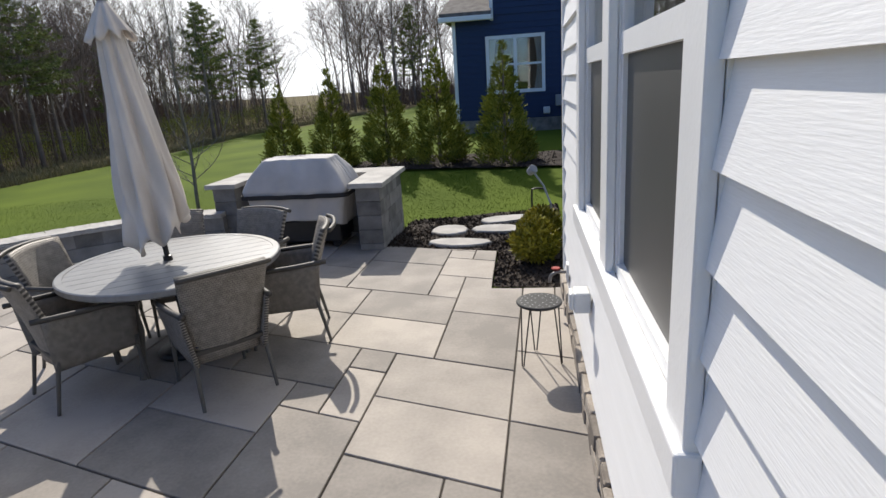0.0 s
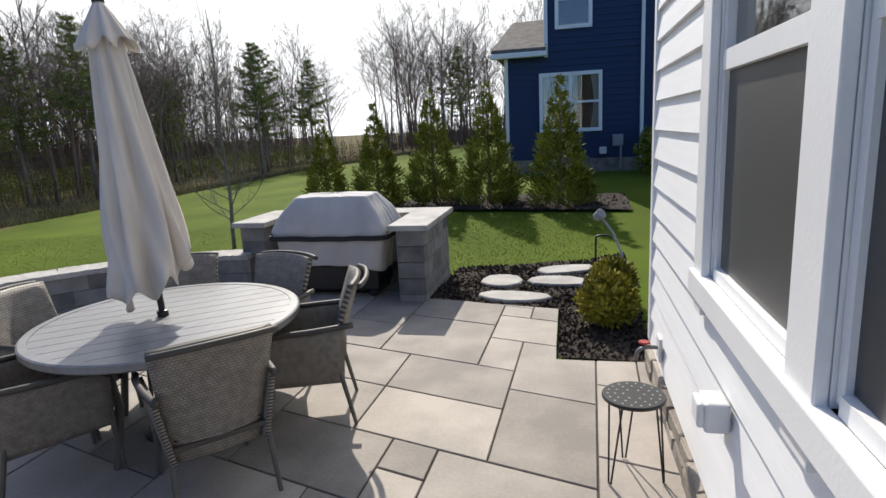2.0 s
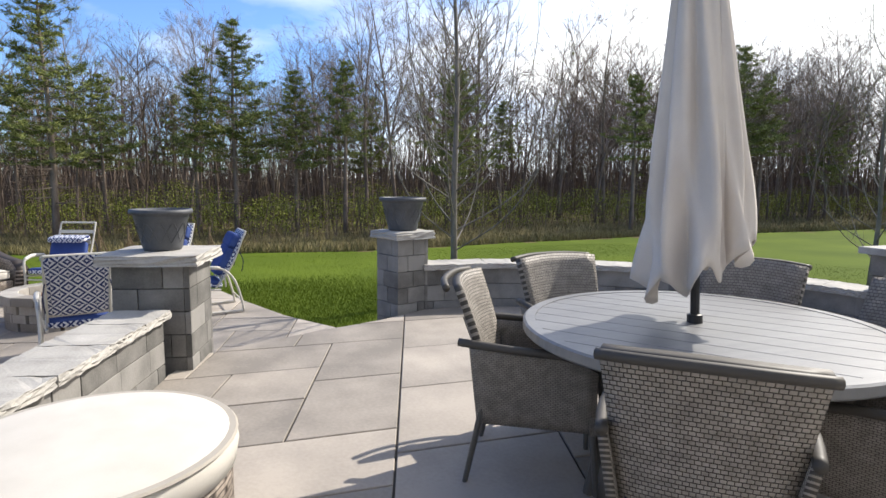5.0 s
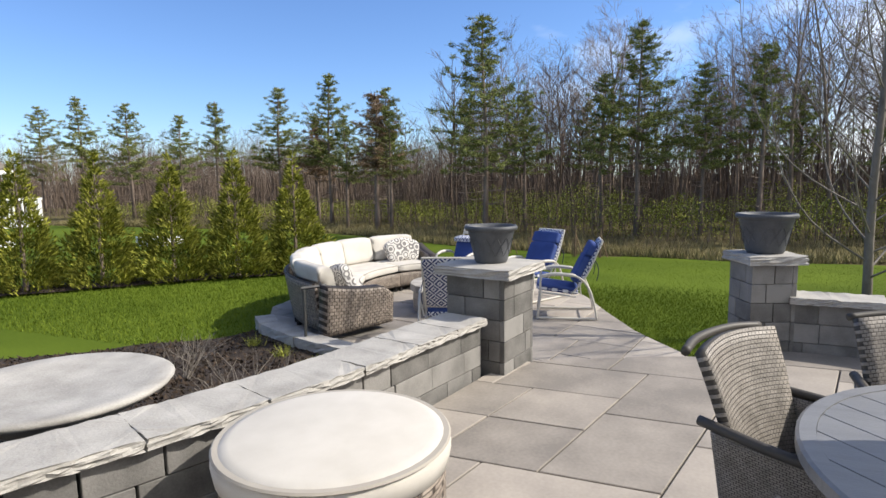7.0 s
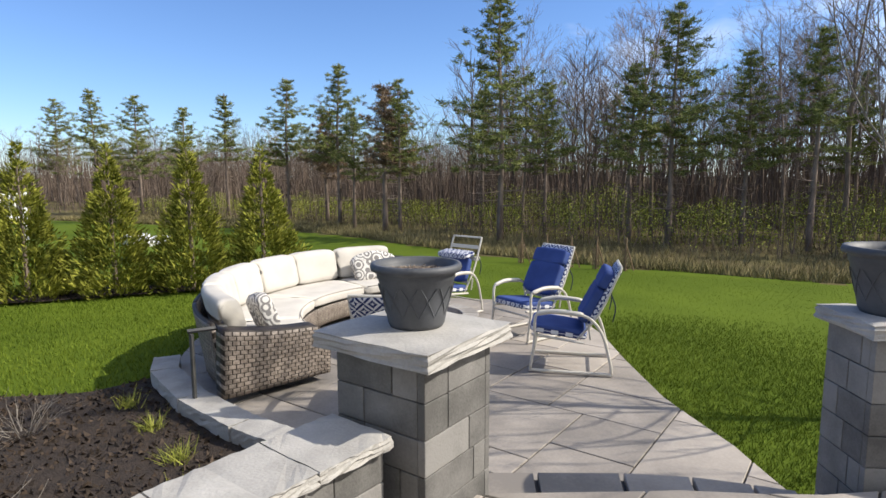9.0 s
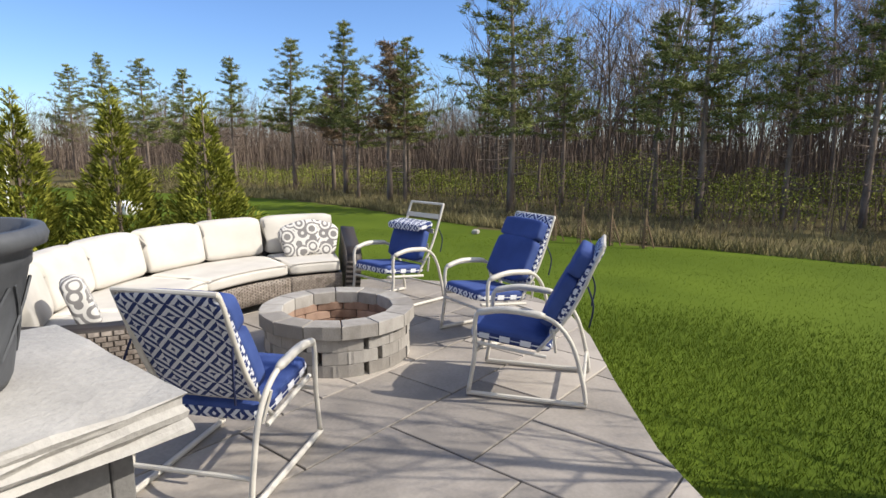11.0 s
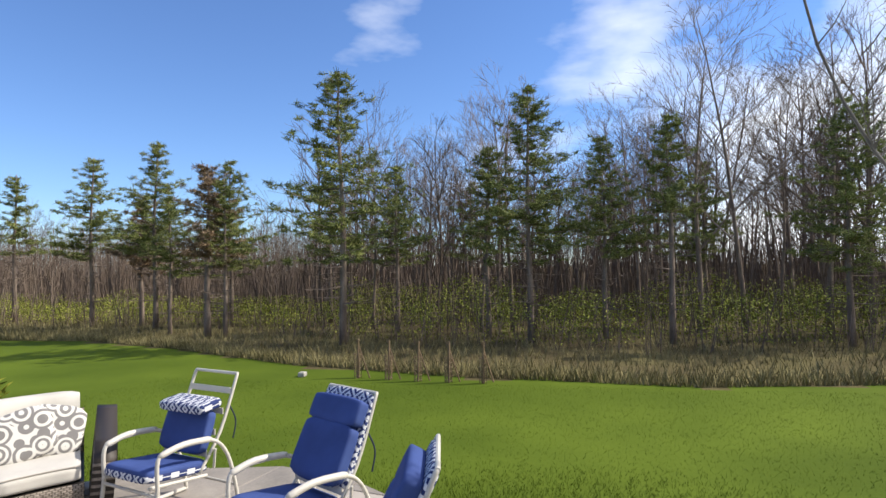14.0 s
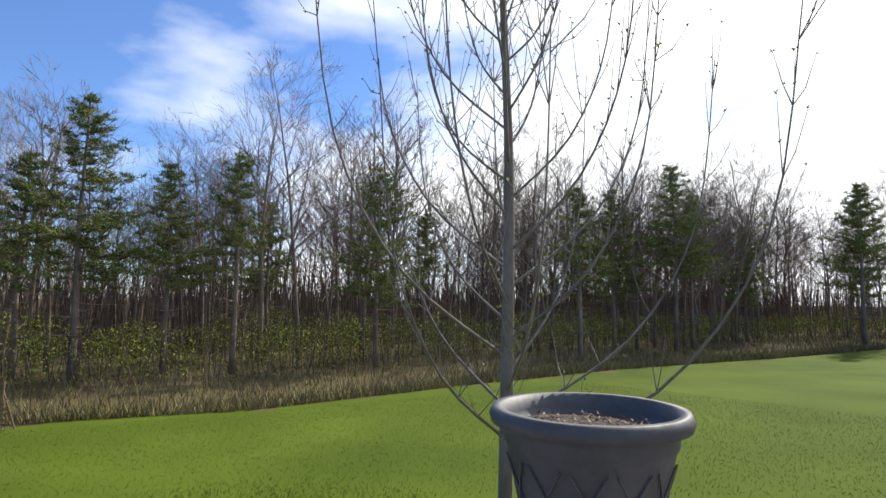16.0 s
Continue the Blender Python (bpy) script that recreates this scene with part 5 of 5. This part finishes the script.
def bare_tree(seed, height, r0, name, label, mat_t, mat_b, first=0.35, nlimb=12, spread=0.8, depth=2, bud=None):
    rng = random.Random(seed)
    t = thing(name, label, "tree")
    trunk = []
    p, d = Vector((0, 0, -0.1)), Vector((0, 0, 1))
    n = 9
    for i in range(n + 1):
        trunk.append(p.copy())
        d = (d + Vector((rng.uniform(-1, 1), rng.uniform(-1, 1), 0)) * 0.06).normalized()
        p = p + d * height / n
    rad = [r0 * (1 - 0.93 * i / n) + 0.006 for i in range(n + 1)]
    part("trunk", tube(trunk, rad, 7), mat_t, t, smooth=True)
    out = []
    for k in range(nlimb):
        f = first + (0.98 - first) * (k + rng.random()) / nlimb
        i = min(int(f * n), n - 1)
        q = trunk[i].lerp(trunk[i + 1], f * n - i)
        a = k * 2.4 + rng.uniform(-0.5, 0.5)
        ln = height * (0.34 * (1 - f) + 0.10) * rng.uniform(0.8, 1.3)
        grow(rng, q, Vector((math.cos(a) * spread, math.sin(a) * spread, 0.75)).normalized(), ln, rad[i] * 0.45, depth, out, 0.75)
    bm = bmesh.new()
    for pts, rr, dp in out:
        add_tube(bm, pts, rr, 4 if dp == depth else 3, caps=False)
    part("crown", bm, mat_b, t)
    if bud is not None:
        tr = []
        for pts, rr, dp in out:
            if dp == 0:
                for _ in range(3):
                    q = pts[rng.randint(1, 3)]
                    e = Vector((rng.uniform(-1, 1), rng.uniform(-1, 1), rng.uniform(-1, 1))) * 0.03
                    tr.append((q, q + e, q + e.yzx * 0.8))
        tri_cloud("bud_haze", tr, bud, "", "", t)
    return t


def pine_tree(seed, height, mat, label, bare=0.42, wide=0.20):
    """Whorled limbs, dead below, tufted with needles towards their tips above."""
    rng = random.Random(seed)
    t = thing("pine_tree", label, "tree", group="pines at the wood's edge")
    trunk = [Vector((0.10 * math.sin(i * 0.7 + seed) * i / 8, 0.08 * math.cos(i * 0.9) * i / 8, -0.1 + height * i / 8)) for i in range(9)]
    part("trunk", tube(trunk, [0.12 * (1 - 0.9 * i / 8) + 0.012 for i in range(9)], 7), M_BARK, t, smooth=True)
    bm, needles = bmesh.new(), []
    f = 0.16
    while f < 0.985:
        live = f > bare * rng.uniform(0.85, 1.15)
        env = height * wide * 1.15 * min(1, (1.02 - f) / 0.5) ** 0.85 + 0.12
        for k in range(rng.randint(3, 5) if live else rng.randint(1, 3)):
            i = min(int(f * 8), 7)
            q = trunk[i].lerp(trunk[i + 1], f * 8 - i)
            a = rng.uniform(0, 6.283)
            ln = env * rng.uniform(0.45, 1.15) * (1 if live else 0.6)
            rise = 0.05 + 0.75 * max(0, f - 0.45) + rng.uniform(-0.1, 0.15)
            mid = q + Vector((math.cos(a), math.sin(a), rise * 0.6 - 0.06)) * ln * 0.5
            end = q + Vector((math.cos(a), math.sin(a), rise)) * ln
            add_tube(bm, [q, mid, end], [0.024, 0.015, 0.006], 3, caps=False)
            if not live:
                for _ in range(3):
                    c = mid.lerp(end, rng.random())
                    add_tube(bm, [c, c + Vector((rng.uniform(-1, 1), rng.uniform(-1, 1), rng.uniform(-0.3, 0.4))) * 0.35], [0.008, 0.004], 3, caps=False)
                continue
            m = max(3, int(ln / 0.17))
            for j in range(m):
                u = 0.18 + 0.82 * (j + rng.random()) / m
                c = (q.lerp(mid, u * 2) if u < 0.5 else mid.lerp(end, u * 2 - 1)) + Vector((rng.uniform(-1, 1), rng.uniform(-1, 1), rng.uniform(-0.25, 0.4))) * 0.22 * min(1, ln)
                for _ in range(24):
                    e = Vector((rng.gauss(0, 1), rng.gauss(0, 1), rng.gauss(0.35, 0.6))).normalized() * rng.uniform(0.12, 0.24)
                    g = e.cross(Vector((rng.uniform(-1, 1), rng.uniform(-1, 1), rng.uniform(-1, 1)))).normalized() * 0.016
                    o = c + Vector((rng.uniform(-1, 1), rng.uniform(-1, 1), rng.uniform(-0.5, 0.5))) * 0.09
                    needles.append((o - g, o + g, o + e))
        f += rng.uniform(0.020, 0.038)
    part("limb_frame", bm, M_BARK, t)
    tri_cloud("crown", needles, mat, "", "", t)
    return t


def arborvitae(seed, height, rad, label):
    """A cone of upswept sprays with a thin leader at the top."""
    rng = random.Random(seed)
    t = thing("arborvitae", label, "tree", group="row of arborvitae")
    part("trunk", tube([(0, 0, -0.1), (0, 0, height * 1.02)], [0.05, 0.008], 6), M_BARK, t)
    tris = []
    for k in range(620):
        f = 1 - math.sqrt(rng.random()) if k > 40 else rng.uniform(0.8, 1.08)
        a = rng.uniform(0, 6.283)
        lob = 1 + 0.16 * math.sin(a * 4 + seed + f * 9) + 0.3 * noise.noise((math.cos(a) * 2, math.sin(a) * 2 + f * 7, seed))
        r = rad * max(0, 1 - f) ** 0.9 * min(1, 0.72 + 2.5 * f) * lob * rng.uniform(0.55, 1.0) + 0.02
        c = Vector((r * math.cos(a), r * math.sin(a), 0.05 + f * (height - 0.1)))
        out = Vector((math.cos(a), math.sin(a), 0.75))
        for _ in range(13 if k > 40 else 5):
            d = out + Vector((rng.uniform(-1, 1), rng.uniform(-1, 1), rng.uniform(-0.5, 0.8))) * 0.75
            d = d.normalized() * rng.uniform(0.07, 0.15)
            g = d.cross(Vector((rng.uniform(-1, 1), rng.uniform(-1, 1), rng.uniform(-1, 1)))).normalized() * 0.02
            o = c + Vector((rng.uniform(-1, 1), rng.uniform(-1, 1), rng.uniform(-1, 1))) * 0.08 * min(1, 1.3 - f)
            tris.append((o - g, o + g * 0.6 + d * 0.5, o + d, o - g * 0.8 + d * 0.45))
    tri_cloud("crown", tris, M_ARB, "", "", t)
    return t


def young_tree(seed, height, label):
    """A lawn tree whose limbs leave low, bow outwards and climb in long whips."""
    rng = random.Random(seed)
    t = thing("young_tree", label, "tree")
    n = 10
    trunk = [Vector((0.05 * math.sin(i * 0.9 + seed), 0.05 * math.cos(i * 1.1), -0.1 + height * i / n)) for i in range(n + 1)]
    part("trunk", tube(trunk, [0.052 * (1 - 0.9 * i / n) + 0.005 for i in range(n + 1)], 9), M_PALE, t, smooth=True)
    limbs, twigs, buds = bmesh.new(), bmesh.new(), []
    for k in range(38):
        f = 0.13 + 0.76 * (k / 38) ** 1.1
        q = trunk[0].lerp(trunk[n], f)
        q = trunk[int(f * n)].lerp(trunk[min(n, int(f * n) + 1)], f * n - int(f * n))
        a = k * 2.4 + rng.uniform(-0.4, 0.4)
        out = Vector((math.cos(a), math.sin(a), 0))
        ln = height * (0.50 - 0.36 * f) * rng.uniform(0.75, 1.15)
        reach = ln * rng.uniform(0.85, 1.1) * (0.24 + 0.46 * (1 - f) ** 2)
        pts = smooth_path([q, q + out * reach * 0.55 + Vector((0, 0, ln * 0.2)), q + out * reach * 0.88 + Vector((0, 0, ln * 0.5)), q + out * reach + Vector((0, 0, ln * 0.95))], 4)
        r0 = 0.013 * (1 - 0.6 * f)
        add_tube(limbs, pts, [r0 * (1 - 0.85 * i / (len(pts) - 1)) + 0.0015 for i in range(len(pts))], 5, caps=False)
        for j in range(17):
            i = rng.randint(2, len(pts) - 2)
            b = pts[i]
            w = (out.cross(Vector((0, 0, 1))) * rng.uniform(-1, 1) + out * rng.uniform(-0.4, 0.6) + Vector((0, 0, rng.uniform(0.4, 1.3)))).normalized()
            tl = rng.uniform(0.12, 0.55)
            e1, e2 = b + w * tl * 0.5, b + w * tl + Vector((0, 0, tl * 0.25))
            add_tube(twigs, [b, e1, e2], [0.0045, 0.0032, 0.0015], 3, caps=False)
            for c in (e1, e2):
                for _ in range(2):
                    e = Vector((rng.uniform(-1, 1), rng.uniform(-1, 1), rng.uniform(0, 1))) * 0.022
                    buds.append((c, c + e, c + e.yzx * 0.8))
    part("limb_frame", limbs, M_PALE, t, smooth=True)
    part("crown", twigs, M_PALE, t)
    tri_cloud("bud_haze", buds, M_SHRUB, "", "", t)
    return t


def at_ground(x, y, rz=0.0, s=1.0):
    return pose(x, y, ground_z(x, y), 0, 0, rz) @ Matrix.Scale(s, 4)


def plant(base, spots):
    """First spot takes the tree itself, the rest copies of it."""
    for k, (x, y, rz, s) in enumerate(spots):
        m = at_ground(x, y, rz, s)
        ob = base if k == 0 else copy_thing(base, m)
        ob.matrix_basis = m


arb = [arborvitae(s, 2.35, 0.68, "dense yellow-green conical arborvitae in a mulch strip") for s in (1, 2, 3)]
plant(arb[0], [(-5.0, 12.6, 10, 0.92), (-0.95, 11.6, 120, 0.98), (-7.0, -9.2, 50, 1.0), (-9.7, -6.75, 200, 1.05)])
plant(arb[1], [(-3.6, 12.3, 80, 0.95), (0.5, 11.4, 200, 1.0), (-7.9, -8.4, 10, 1.0)])
plant(arb[2], [(-2.2, 11.9, 30, 0.97), (-8.8, -7.55, 300, 1.0), (-10.7, -6.0, 100, 1.05)])

young = young_tree(5, 6.4, "young bare lawn tree with low bowed limbs and long whips")
young.matrix_basis = at_ground(-7.9, 3.75, 20)
copy_thing(young, at_ground(-5.9, 9.9, 140, 0.72))

PINES = [(-26.4, -14.5, 1.0), (-23.7, -9.8, 0.78), (-22.3, -5.0, 1.12), (-25.9, -4.2, 0.80), (-24.3, -0.7, 0.90), (-23.5, 0.7, 1.05), (-24.0, 3.0, 0.84), (-23.0, 4.8, 0.95), (-22.8, 9.4, 0.9),
         (-27, -18, 0.95), (-29, -24, 1.0), (-28, -30, 0.95), (-31, -38, 1.1), (-26, 13, 0.85), (-24, 22, 1.0), (-22.5, 24.5, 1.15), (-23.5, 27, 1.1), (-25, 34, 0.9), (-28, 7, 0.8), (-29, -8, 0.9), (-27, -11.5, 0.9),
         (-24.5, -12.5, 0.7), (-30, -2, 0.85), (-33, -45, 1.1), (-24, -22, 0.75), (-20, 36.5, 1.25), (-21.5, 40, 1.2), (-19.5, 44, 1.1), (-21, 17, 0.95), (-12, 70, 1.5), (-2, 82, 1.5)]
pines = [pine_tree(11, 8.9, M_PINE, "tall scraggly pine with bare lower trunk"), pine_tree(12, 8.3, M_PINE, "tall thin pine with dead lower branches", 0.5, 0.17), pine_tree(13, 8.8, M_PINE, "pine with a bushy green crown", 0.34, 0.22)]
for k in range(3):
    plant(pines[k], [(x, y, 77 * i, s * 0.87) for i, (x, y, s) in enumerate(PINES) if i % 3 == k])
rust = pine_tree(14, 6.2, M_RUST, "sickly browned pine at the edge of the wood")
plant(rust, [(-23.9, -10.6, 0, 1.0), (-27.5, -16, 80, 0.9)])

WOODS = [bare_tree(20 + k, 9.5 + k * 0.7, 0.085 + 0.015 * (k % 3), "bare_tree", "tall bare deciduous tree in the wood", M_BARK, M_TWIG, 0.28, 17, 0.62, 3) for k in range(5)]
for w in WOODS:
    w["group"] = "bare trees of the wood"
spots = [[] for _ in WOODS]
rng = random.Random(99)
for n in range(235):
    k = rng.randrange(5)
    y = -50 + 112 * rng.random()
    depth = 5.5 + 22 * rng.random() ** 1.3
    x = edge_x(y) - depth + (0 if y > -6 else -3)
    s = rng.uniform(0.62, 0.98) * (0.62 if y < -10 else 1.0) * (1.06 if y > 6 else 0.9)
    spots[k].append((x, y, rng.uniform(0, 360), s))
for n in range(65):
    k = rng.randrange(5)
    f = rng.random()
    x, y = -24 + 60 * f, 62 + 16 * f + 22 * rng.random()
    spots[k].append((x, y, rng.uniform(0, 360), rng.uniform(1.1, 1.5)))
for k in range(5):
    plant(WOODS[k], spots[k])



def deep_wood(n):
    """The trees behind the first ones: light bare crowns, joined."""
    rng = random.Random(41)
    kinds = []
    for k in range(3):
        bm, out = bmesh.new(), []
        h = 8.5 + k
        pts = [Vector((0.12 * math.sin(i + k), 0.12 * math.cos(i * 1.3), h * i / 6)) for i in range(7)]
        add_tube(bm, pts, [0.09 * (1 - 0.9 * i / 6) + 0.01 for i in range(7)], 5, caps=False)
        for j in range(15):
            f = 0.22 + 0.76 * j / 15
            a = j * 2.4
            q = pts[int(f * 6)].lerp(pts[int(f * 6) + 1], f * 6 - int(f * 6))
            grow(rng, q, Vector((math.cos(a) * 0.6, math.sin(a) * 0.6, 0.8)).normalized(), h * (0.32 * (1 - f) + 0.12), 0.035, 2, out, 0.75, 0.25, 0.009)
        for p, rr, dp in out:
            add_tube(bm, p[::3] if dp == 0 else p, rr[::3] if dp == 0 else rr, 3, caps=False)
        bm.verts.index_update()
        kinds.append((np.array([v.co[:] for v in bm.verts]), np.array([[v.index for v in f.verts] for f in bm.faces])))
        bm.free()
    vs, fs, base = [], [], 0
    for i in range(n):
        v, f = kinds[i % 3]
        if i % 5 == 0:
            g = rng.random()
            x, y, sc = -24 + 62 * g, 66 + 16 * g + 26 * rng.random(), rng.uniform(1.2, 1.6)
        else:
            y = rng.uniform(-55, 60)
            x = edge_x(y) - 8 - 24 * rng.random()
            sc = rng.uniform(0.7, 1.0) * (0.62 if y < -10 else 0.92 if y < 6 else 1.1)
        a = rng.uniform(0, 6.283)
        rot = np.array([[math.cos(a), -math.sin(a), 0], [math.sin(a), math.cos(a), 0], [0, 0, 1]])
        vs.append(v @ rot.T * sc + np.array([x, y, ground_z(x, y)]))
        fs.append(f + base)
        base += len(v)
    me = bpy.data.meshes.new("deep_wood")
    me.from_pydata(np.concatenate(vs).tolist(), [], np.concatenate(fs).tolist())
    me.materials.append(M_TWIG)
    return tagged(new("deep_wood", me), "bare brown trees crowded deep in the wood", "woods", kind="stuff")


deep_wood(230)

# ---- undergrowth and grasses ----


def shrub_spot():
    y = RNG.uniform(-34, 60)
    x = edge_x(y) - RNG.uniform(5.0, 15)
    v = noise.noise((x * 0.35, y * 0.35, 9))
    if v < -0.15:
        return None
    h = max(0.3, 1.25 + 1.5 * v) * (0.6 if y < -8 else 1)
    return (x, y, ground_z(x, y) + h * RNG.random() ** 0.8)


def leaf_cloud(n, place, size):
    out = []
    while len(out) < n:
        p = place()
        if p is None:
            continue
        c = Vector(p)
        a = Vector((RNG.uniform(-1, 1), RNG.uniform(-1, 1), RNG.uniform(-1, 1))).normalized() * size * RNG.uniform(0.5, 1.2)
        b = a.cross(Vector((RNG.uniform(-1, 1), RNG.uniform(-1, 1), RNG.uniform(-1, 1)))).normalized() * size * 0.5
        out.append((c - a, c + b, c + a, c - b))
    return out


tri_cloud("undergrowth", leaf_cloud(110000, shrub_spot, 0.05), M_SHRUB, "yellow-green spring undergrowth under the wood", "shrubs")


def stems_spot():
    y = RNG.uniform(-40, 62)
    x = edge_x(y) - RNG.uniform(4.0, 24)
    return (x, y, ground_z(x, y))


tri_cloud("saplings", blades(9000, stems_spot, 0.8, 4.5, 0.014, 0.25), M_TWIG, "thin brown saplings and brush in the wood", "brush")


def far_spot():
    if RNG.random() < 0.22:
        f = RNG.random()
        x, y = -24 + 70 * f, 66 + 16 * f + 30 * RNG.random()
    else:
        y = RNG.uniform(-75, 75)
        x = edge_x(min(y, 45)) - RNG.uniform(14, 46)
    return (x, y, ground_z(x, y))


tri_cloud("far_wood", blades(26000, far_spot, 2.0, 6.5, 0.045, 0.2), M_TWIG, "dense brown far wood behind the first trees", "woods")


def dry_spot():
    y = RNG.uniform(-30, 58)
    x = edge_x(y) - RNG.uniform(-0.4, 1) ** 2 * 7.5
    return (x, y, ground_z(x, y))


tri_cloud("rough_grass", blades(52000, dry_spot, 0.08, 0.32, 0.014, 0.6), M_DRY, "tall dry tan grass at the wood's edge", "grass")


def on_lawn(x, y):
    return not (inside(x, y, FIRE) or inside(x, y, DINING) or inside(x, y, BED) or inside(x, y, BED_N) or inside(x, y, ROW_N) or inside(x, y, ROW_S)) and x > edge_x(y) and x < 1.2


def near_lawn():
    x, y = RNG.uniform(-11.5, -5.2), RNG.uniform(-1.5, 4.2)
    fade = smoothstep(4.2, 1.5, math.hypot(x + 7.8, y - 1.2))
    return (x, y, ground_z(x, y)) if on_lawn(x, y) and RNG.random() < fade else None


def mid_lawn():
    x, y = (RNG.uniform(-16.5, -5.6), RNG.uniform(-7, 13)) if RNG.random() < 0.75 else (RNG.uniform(-5, 1.2), RNG.uniform(6.7, 11.2))
    return (x, y, ground_z(x, y)) if on_lawn(x, y) else None


def south_lawn():
    x, y = RNG.uniform(-11, -5), RNG.uniform(-9, -2.5)
    return (x, y, ground_z(x, y)) if on_lawn(x, y) else None


tri_cloud("lawn_grass", blades(45000, near_lawn, 0.02, 0.05, 0.004, 0.9) + blades(80000, mid_lawn, 0.015, 0.03, 0.005, 1.2) + blades(30000, south_lawn, 0.03, 0.06, 0.006, 0.8), M_BLADE, "short green lawn grass", "grass")


# shrubs and tufts in the beds
def ball_leaves(c, r, n, size):
    out = []
    for _ in range(n):
        d = Vector((RNG.gauss(0, 1), RNG.gauss(0, 1), RNG.gauss(0, 1))).normalized()
        q = Vector(c) + d * r * RNG.uniform(0.55, 1.0) * (1 + 0.2 * noise.noise(d * 3 + Vector(c)))
        if q.z < c[2] - r * 0.8:
            continue
        a = (d + Vector((RNG.uniform(-1, 1), RNG.uniform(-1, 1), RNG.uniform(-0.2, 1)))).normalized() * size
        b = a.cross(d + Vector((0.3, 0.1, 0.2))).normalized() * size * 0.4
        out.append((q - a * 0.5, q + b, q + a, q - b))
    return out


for x, y, r in ((1.0, 4.75, 0.27), (1.08, 5.35, 0.24)):
    sh = thing("golden_shrub", "small rounded golden-yellow shrub in dark mulch", "shrub", group="golden shrubs by the house")
    part("stems", tube([(x, y, -0.08), (x, y, 0.25)], [0.03, 0.008], 5), M_BARK, sh)
    tri_cloud("foliage", ball_leaves((x, y, 0.24), r, 3200, 0.035), M_GOLD, "", "", sh)
dark = thing("dark_shrub", "dark evergreen shrub beside the blue house", "shrub")
part("stems", tube([(3.2, 15.6, 0.2), (3.2, 15.6, 0.9)], [0.05, 0.01], 5), M_BARK, dark)
tri_cloud("foliage", ball_leaves((3.2, 15.6, 0.95), 0.85, 4000, 0.08), M_ARB, "", "", dark)
for k, (x, y, s) in enumerate(((-3.2, -1.3, 1.0), (-3.9, -2.6, 0.8), (-4.6, -3.1, 0.7))):
    b = thing("bare_shrub", "leafless twiggy shrub in the mulch bed", "shrub", at_ground(x, y, 60 * k, s), "leafless shrubs in the bed")
    out = []
    r2 = random.Random(k)
    for i in range(16):
        a = i * 2.4
        grow(r2, Vector((0.04 * math.cos(a), 0.04 * math.sin(a), 0)), Vector((math.cos(a) * 0.7, math.sin(a) * 0.7, 0.8)).normalized(), 0.42, 0.006, 1, out, 0.7, 0.2, 0.002)
    bm = bmesh.new()
    for pts, rr, dp in out:
        add_tube(bm, pts, rr, 3, caps=False)
    part("twigs", bm, M_PALE, b)
for k, (x, y) in enumerate(((-4.35, -1.25), (-4.75, -1.75), (-5.05, -2.35), (-3.9, -0.85), (-5.3, -2.9))):
    tuft = [((x + px, y + py, z), (x + qx, y + qy, z2), (x + rx2, y + ry2, z3)) for (px, py, z), (qx, qy, z2), (rx2, ry2, z3) in blades(90, lambda: (RNG.gauss(0, 0.04), RNG.gauss(0, 0.04), ground_z(x, y) + 0.05), 0.06, 0.14, 0.004, 1.3)]
    tagged(tri_cloud("grass_tuft", tuft, M_SHRUB, "small yellow-green perennial tuft in the mulch", "perennial"), group="tufts in the bed", kind="thing")

# stakes, far rubble, goal
for k, (x, y) in enumerate(((-17.0, -2.75), (-16.9, -2.05), (-16.8, -1.4), (-16.7, -0.75), (-16.65, -0.05))):
    st = thing("plant_stake", "thin wooden stakes leaning round a wire-wrapped sapling", "stake", pose(x, y, ground_z(x, y), 0, 0, 90 + 7 * k), "row of staked saplings")
    part("post", tube([(0, 0, -0.05), (0.02, 0, 0.82)], 0.022, 6), M_WOOD, st)
    part("brace", tube([(0.26, 0.05, -0.05), (-0.02, 0.01, 0.80)], 0.016, 5), M_WOOD, st)
    wire = bmesh.new()
    for j in range(6):
        zz = 0.05 + 0.09 * j
        add_tube(wire, [(0.075 * math.cos(q), 0.075 * math.sin(q), zz) for q in (0.785 * i for i in range(9))], 0.006, 3, caps=False)
    for j in range(8):
        add_tube(wire, [(0.075 * math.cos(0.785 * j), 0.075 * math.sin(0.785 * j), zz) for zz in (0.0, 0.52)], 0.006, 3, caps=False)
    part("wire_guard", wire, M_WOOD, st, "rusty wire guard round the stem")
part_rock = tagged(part("white_rock", cushion(0.18, 0.15, 0.12, 0.4), M_CAP), "small pale rock on the lawn", "rock")
part_rock.location = (-17.0, -4.0, ground_z(-17.0, -4.0) + 0.05)
rub = thing("rubble_pile", "pale heap of building rubble on the far lawn", "rubble", at_ground(-16, -15.5))
for k in range(7):
    part("lump", box((0.35 * math.cos(k), 0.5 * math.sin(k * 2.1), 0.1 + 0.05 * (k % 3)), (0.6, 0.5, 0.3), 0.08), M_PLASTIC, rub)

# ---- paving slabs ----
UX, VY = (0.957, -0.285), (0.035, 1.0)
lay_pavers(floor_dining, DINING, UX, VY, (-0.06, 2.84), 0.305, 0.0, [(2, 2), (3, 2), (2, 3), (3, 3), (2, 3), (1, 2)], 4)
F1, F2 = (0.974, -0.225), (0.225, 0.974)
lay_pavers(floor_fire, FIRE, F1, F2, (-7.0, 0.1), 0.305, PIT_Z, [(2, 2), (3, 2), (2, 3), (3, 3), (4, 2)], 9)
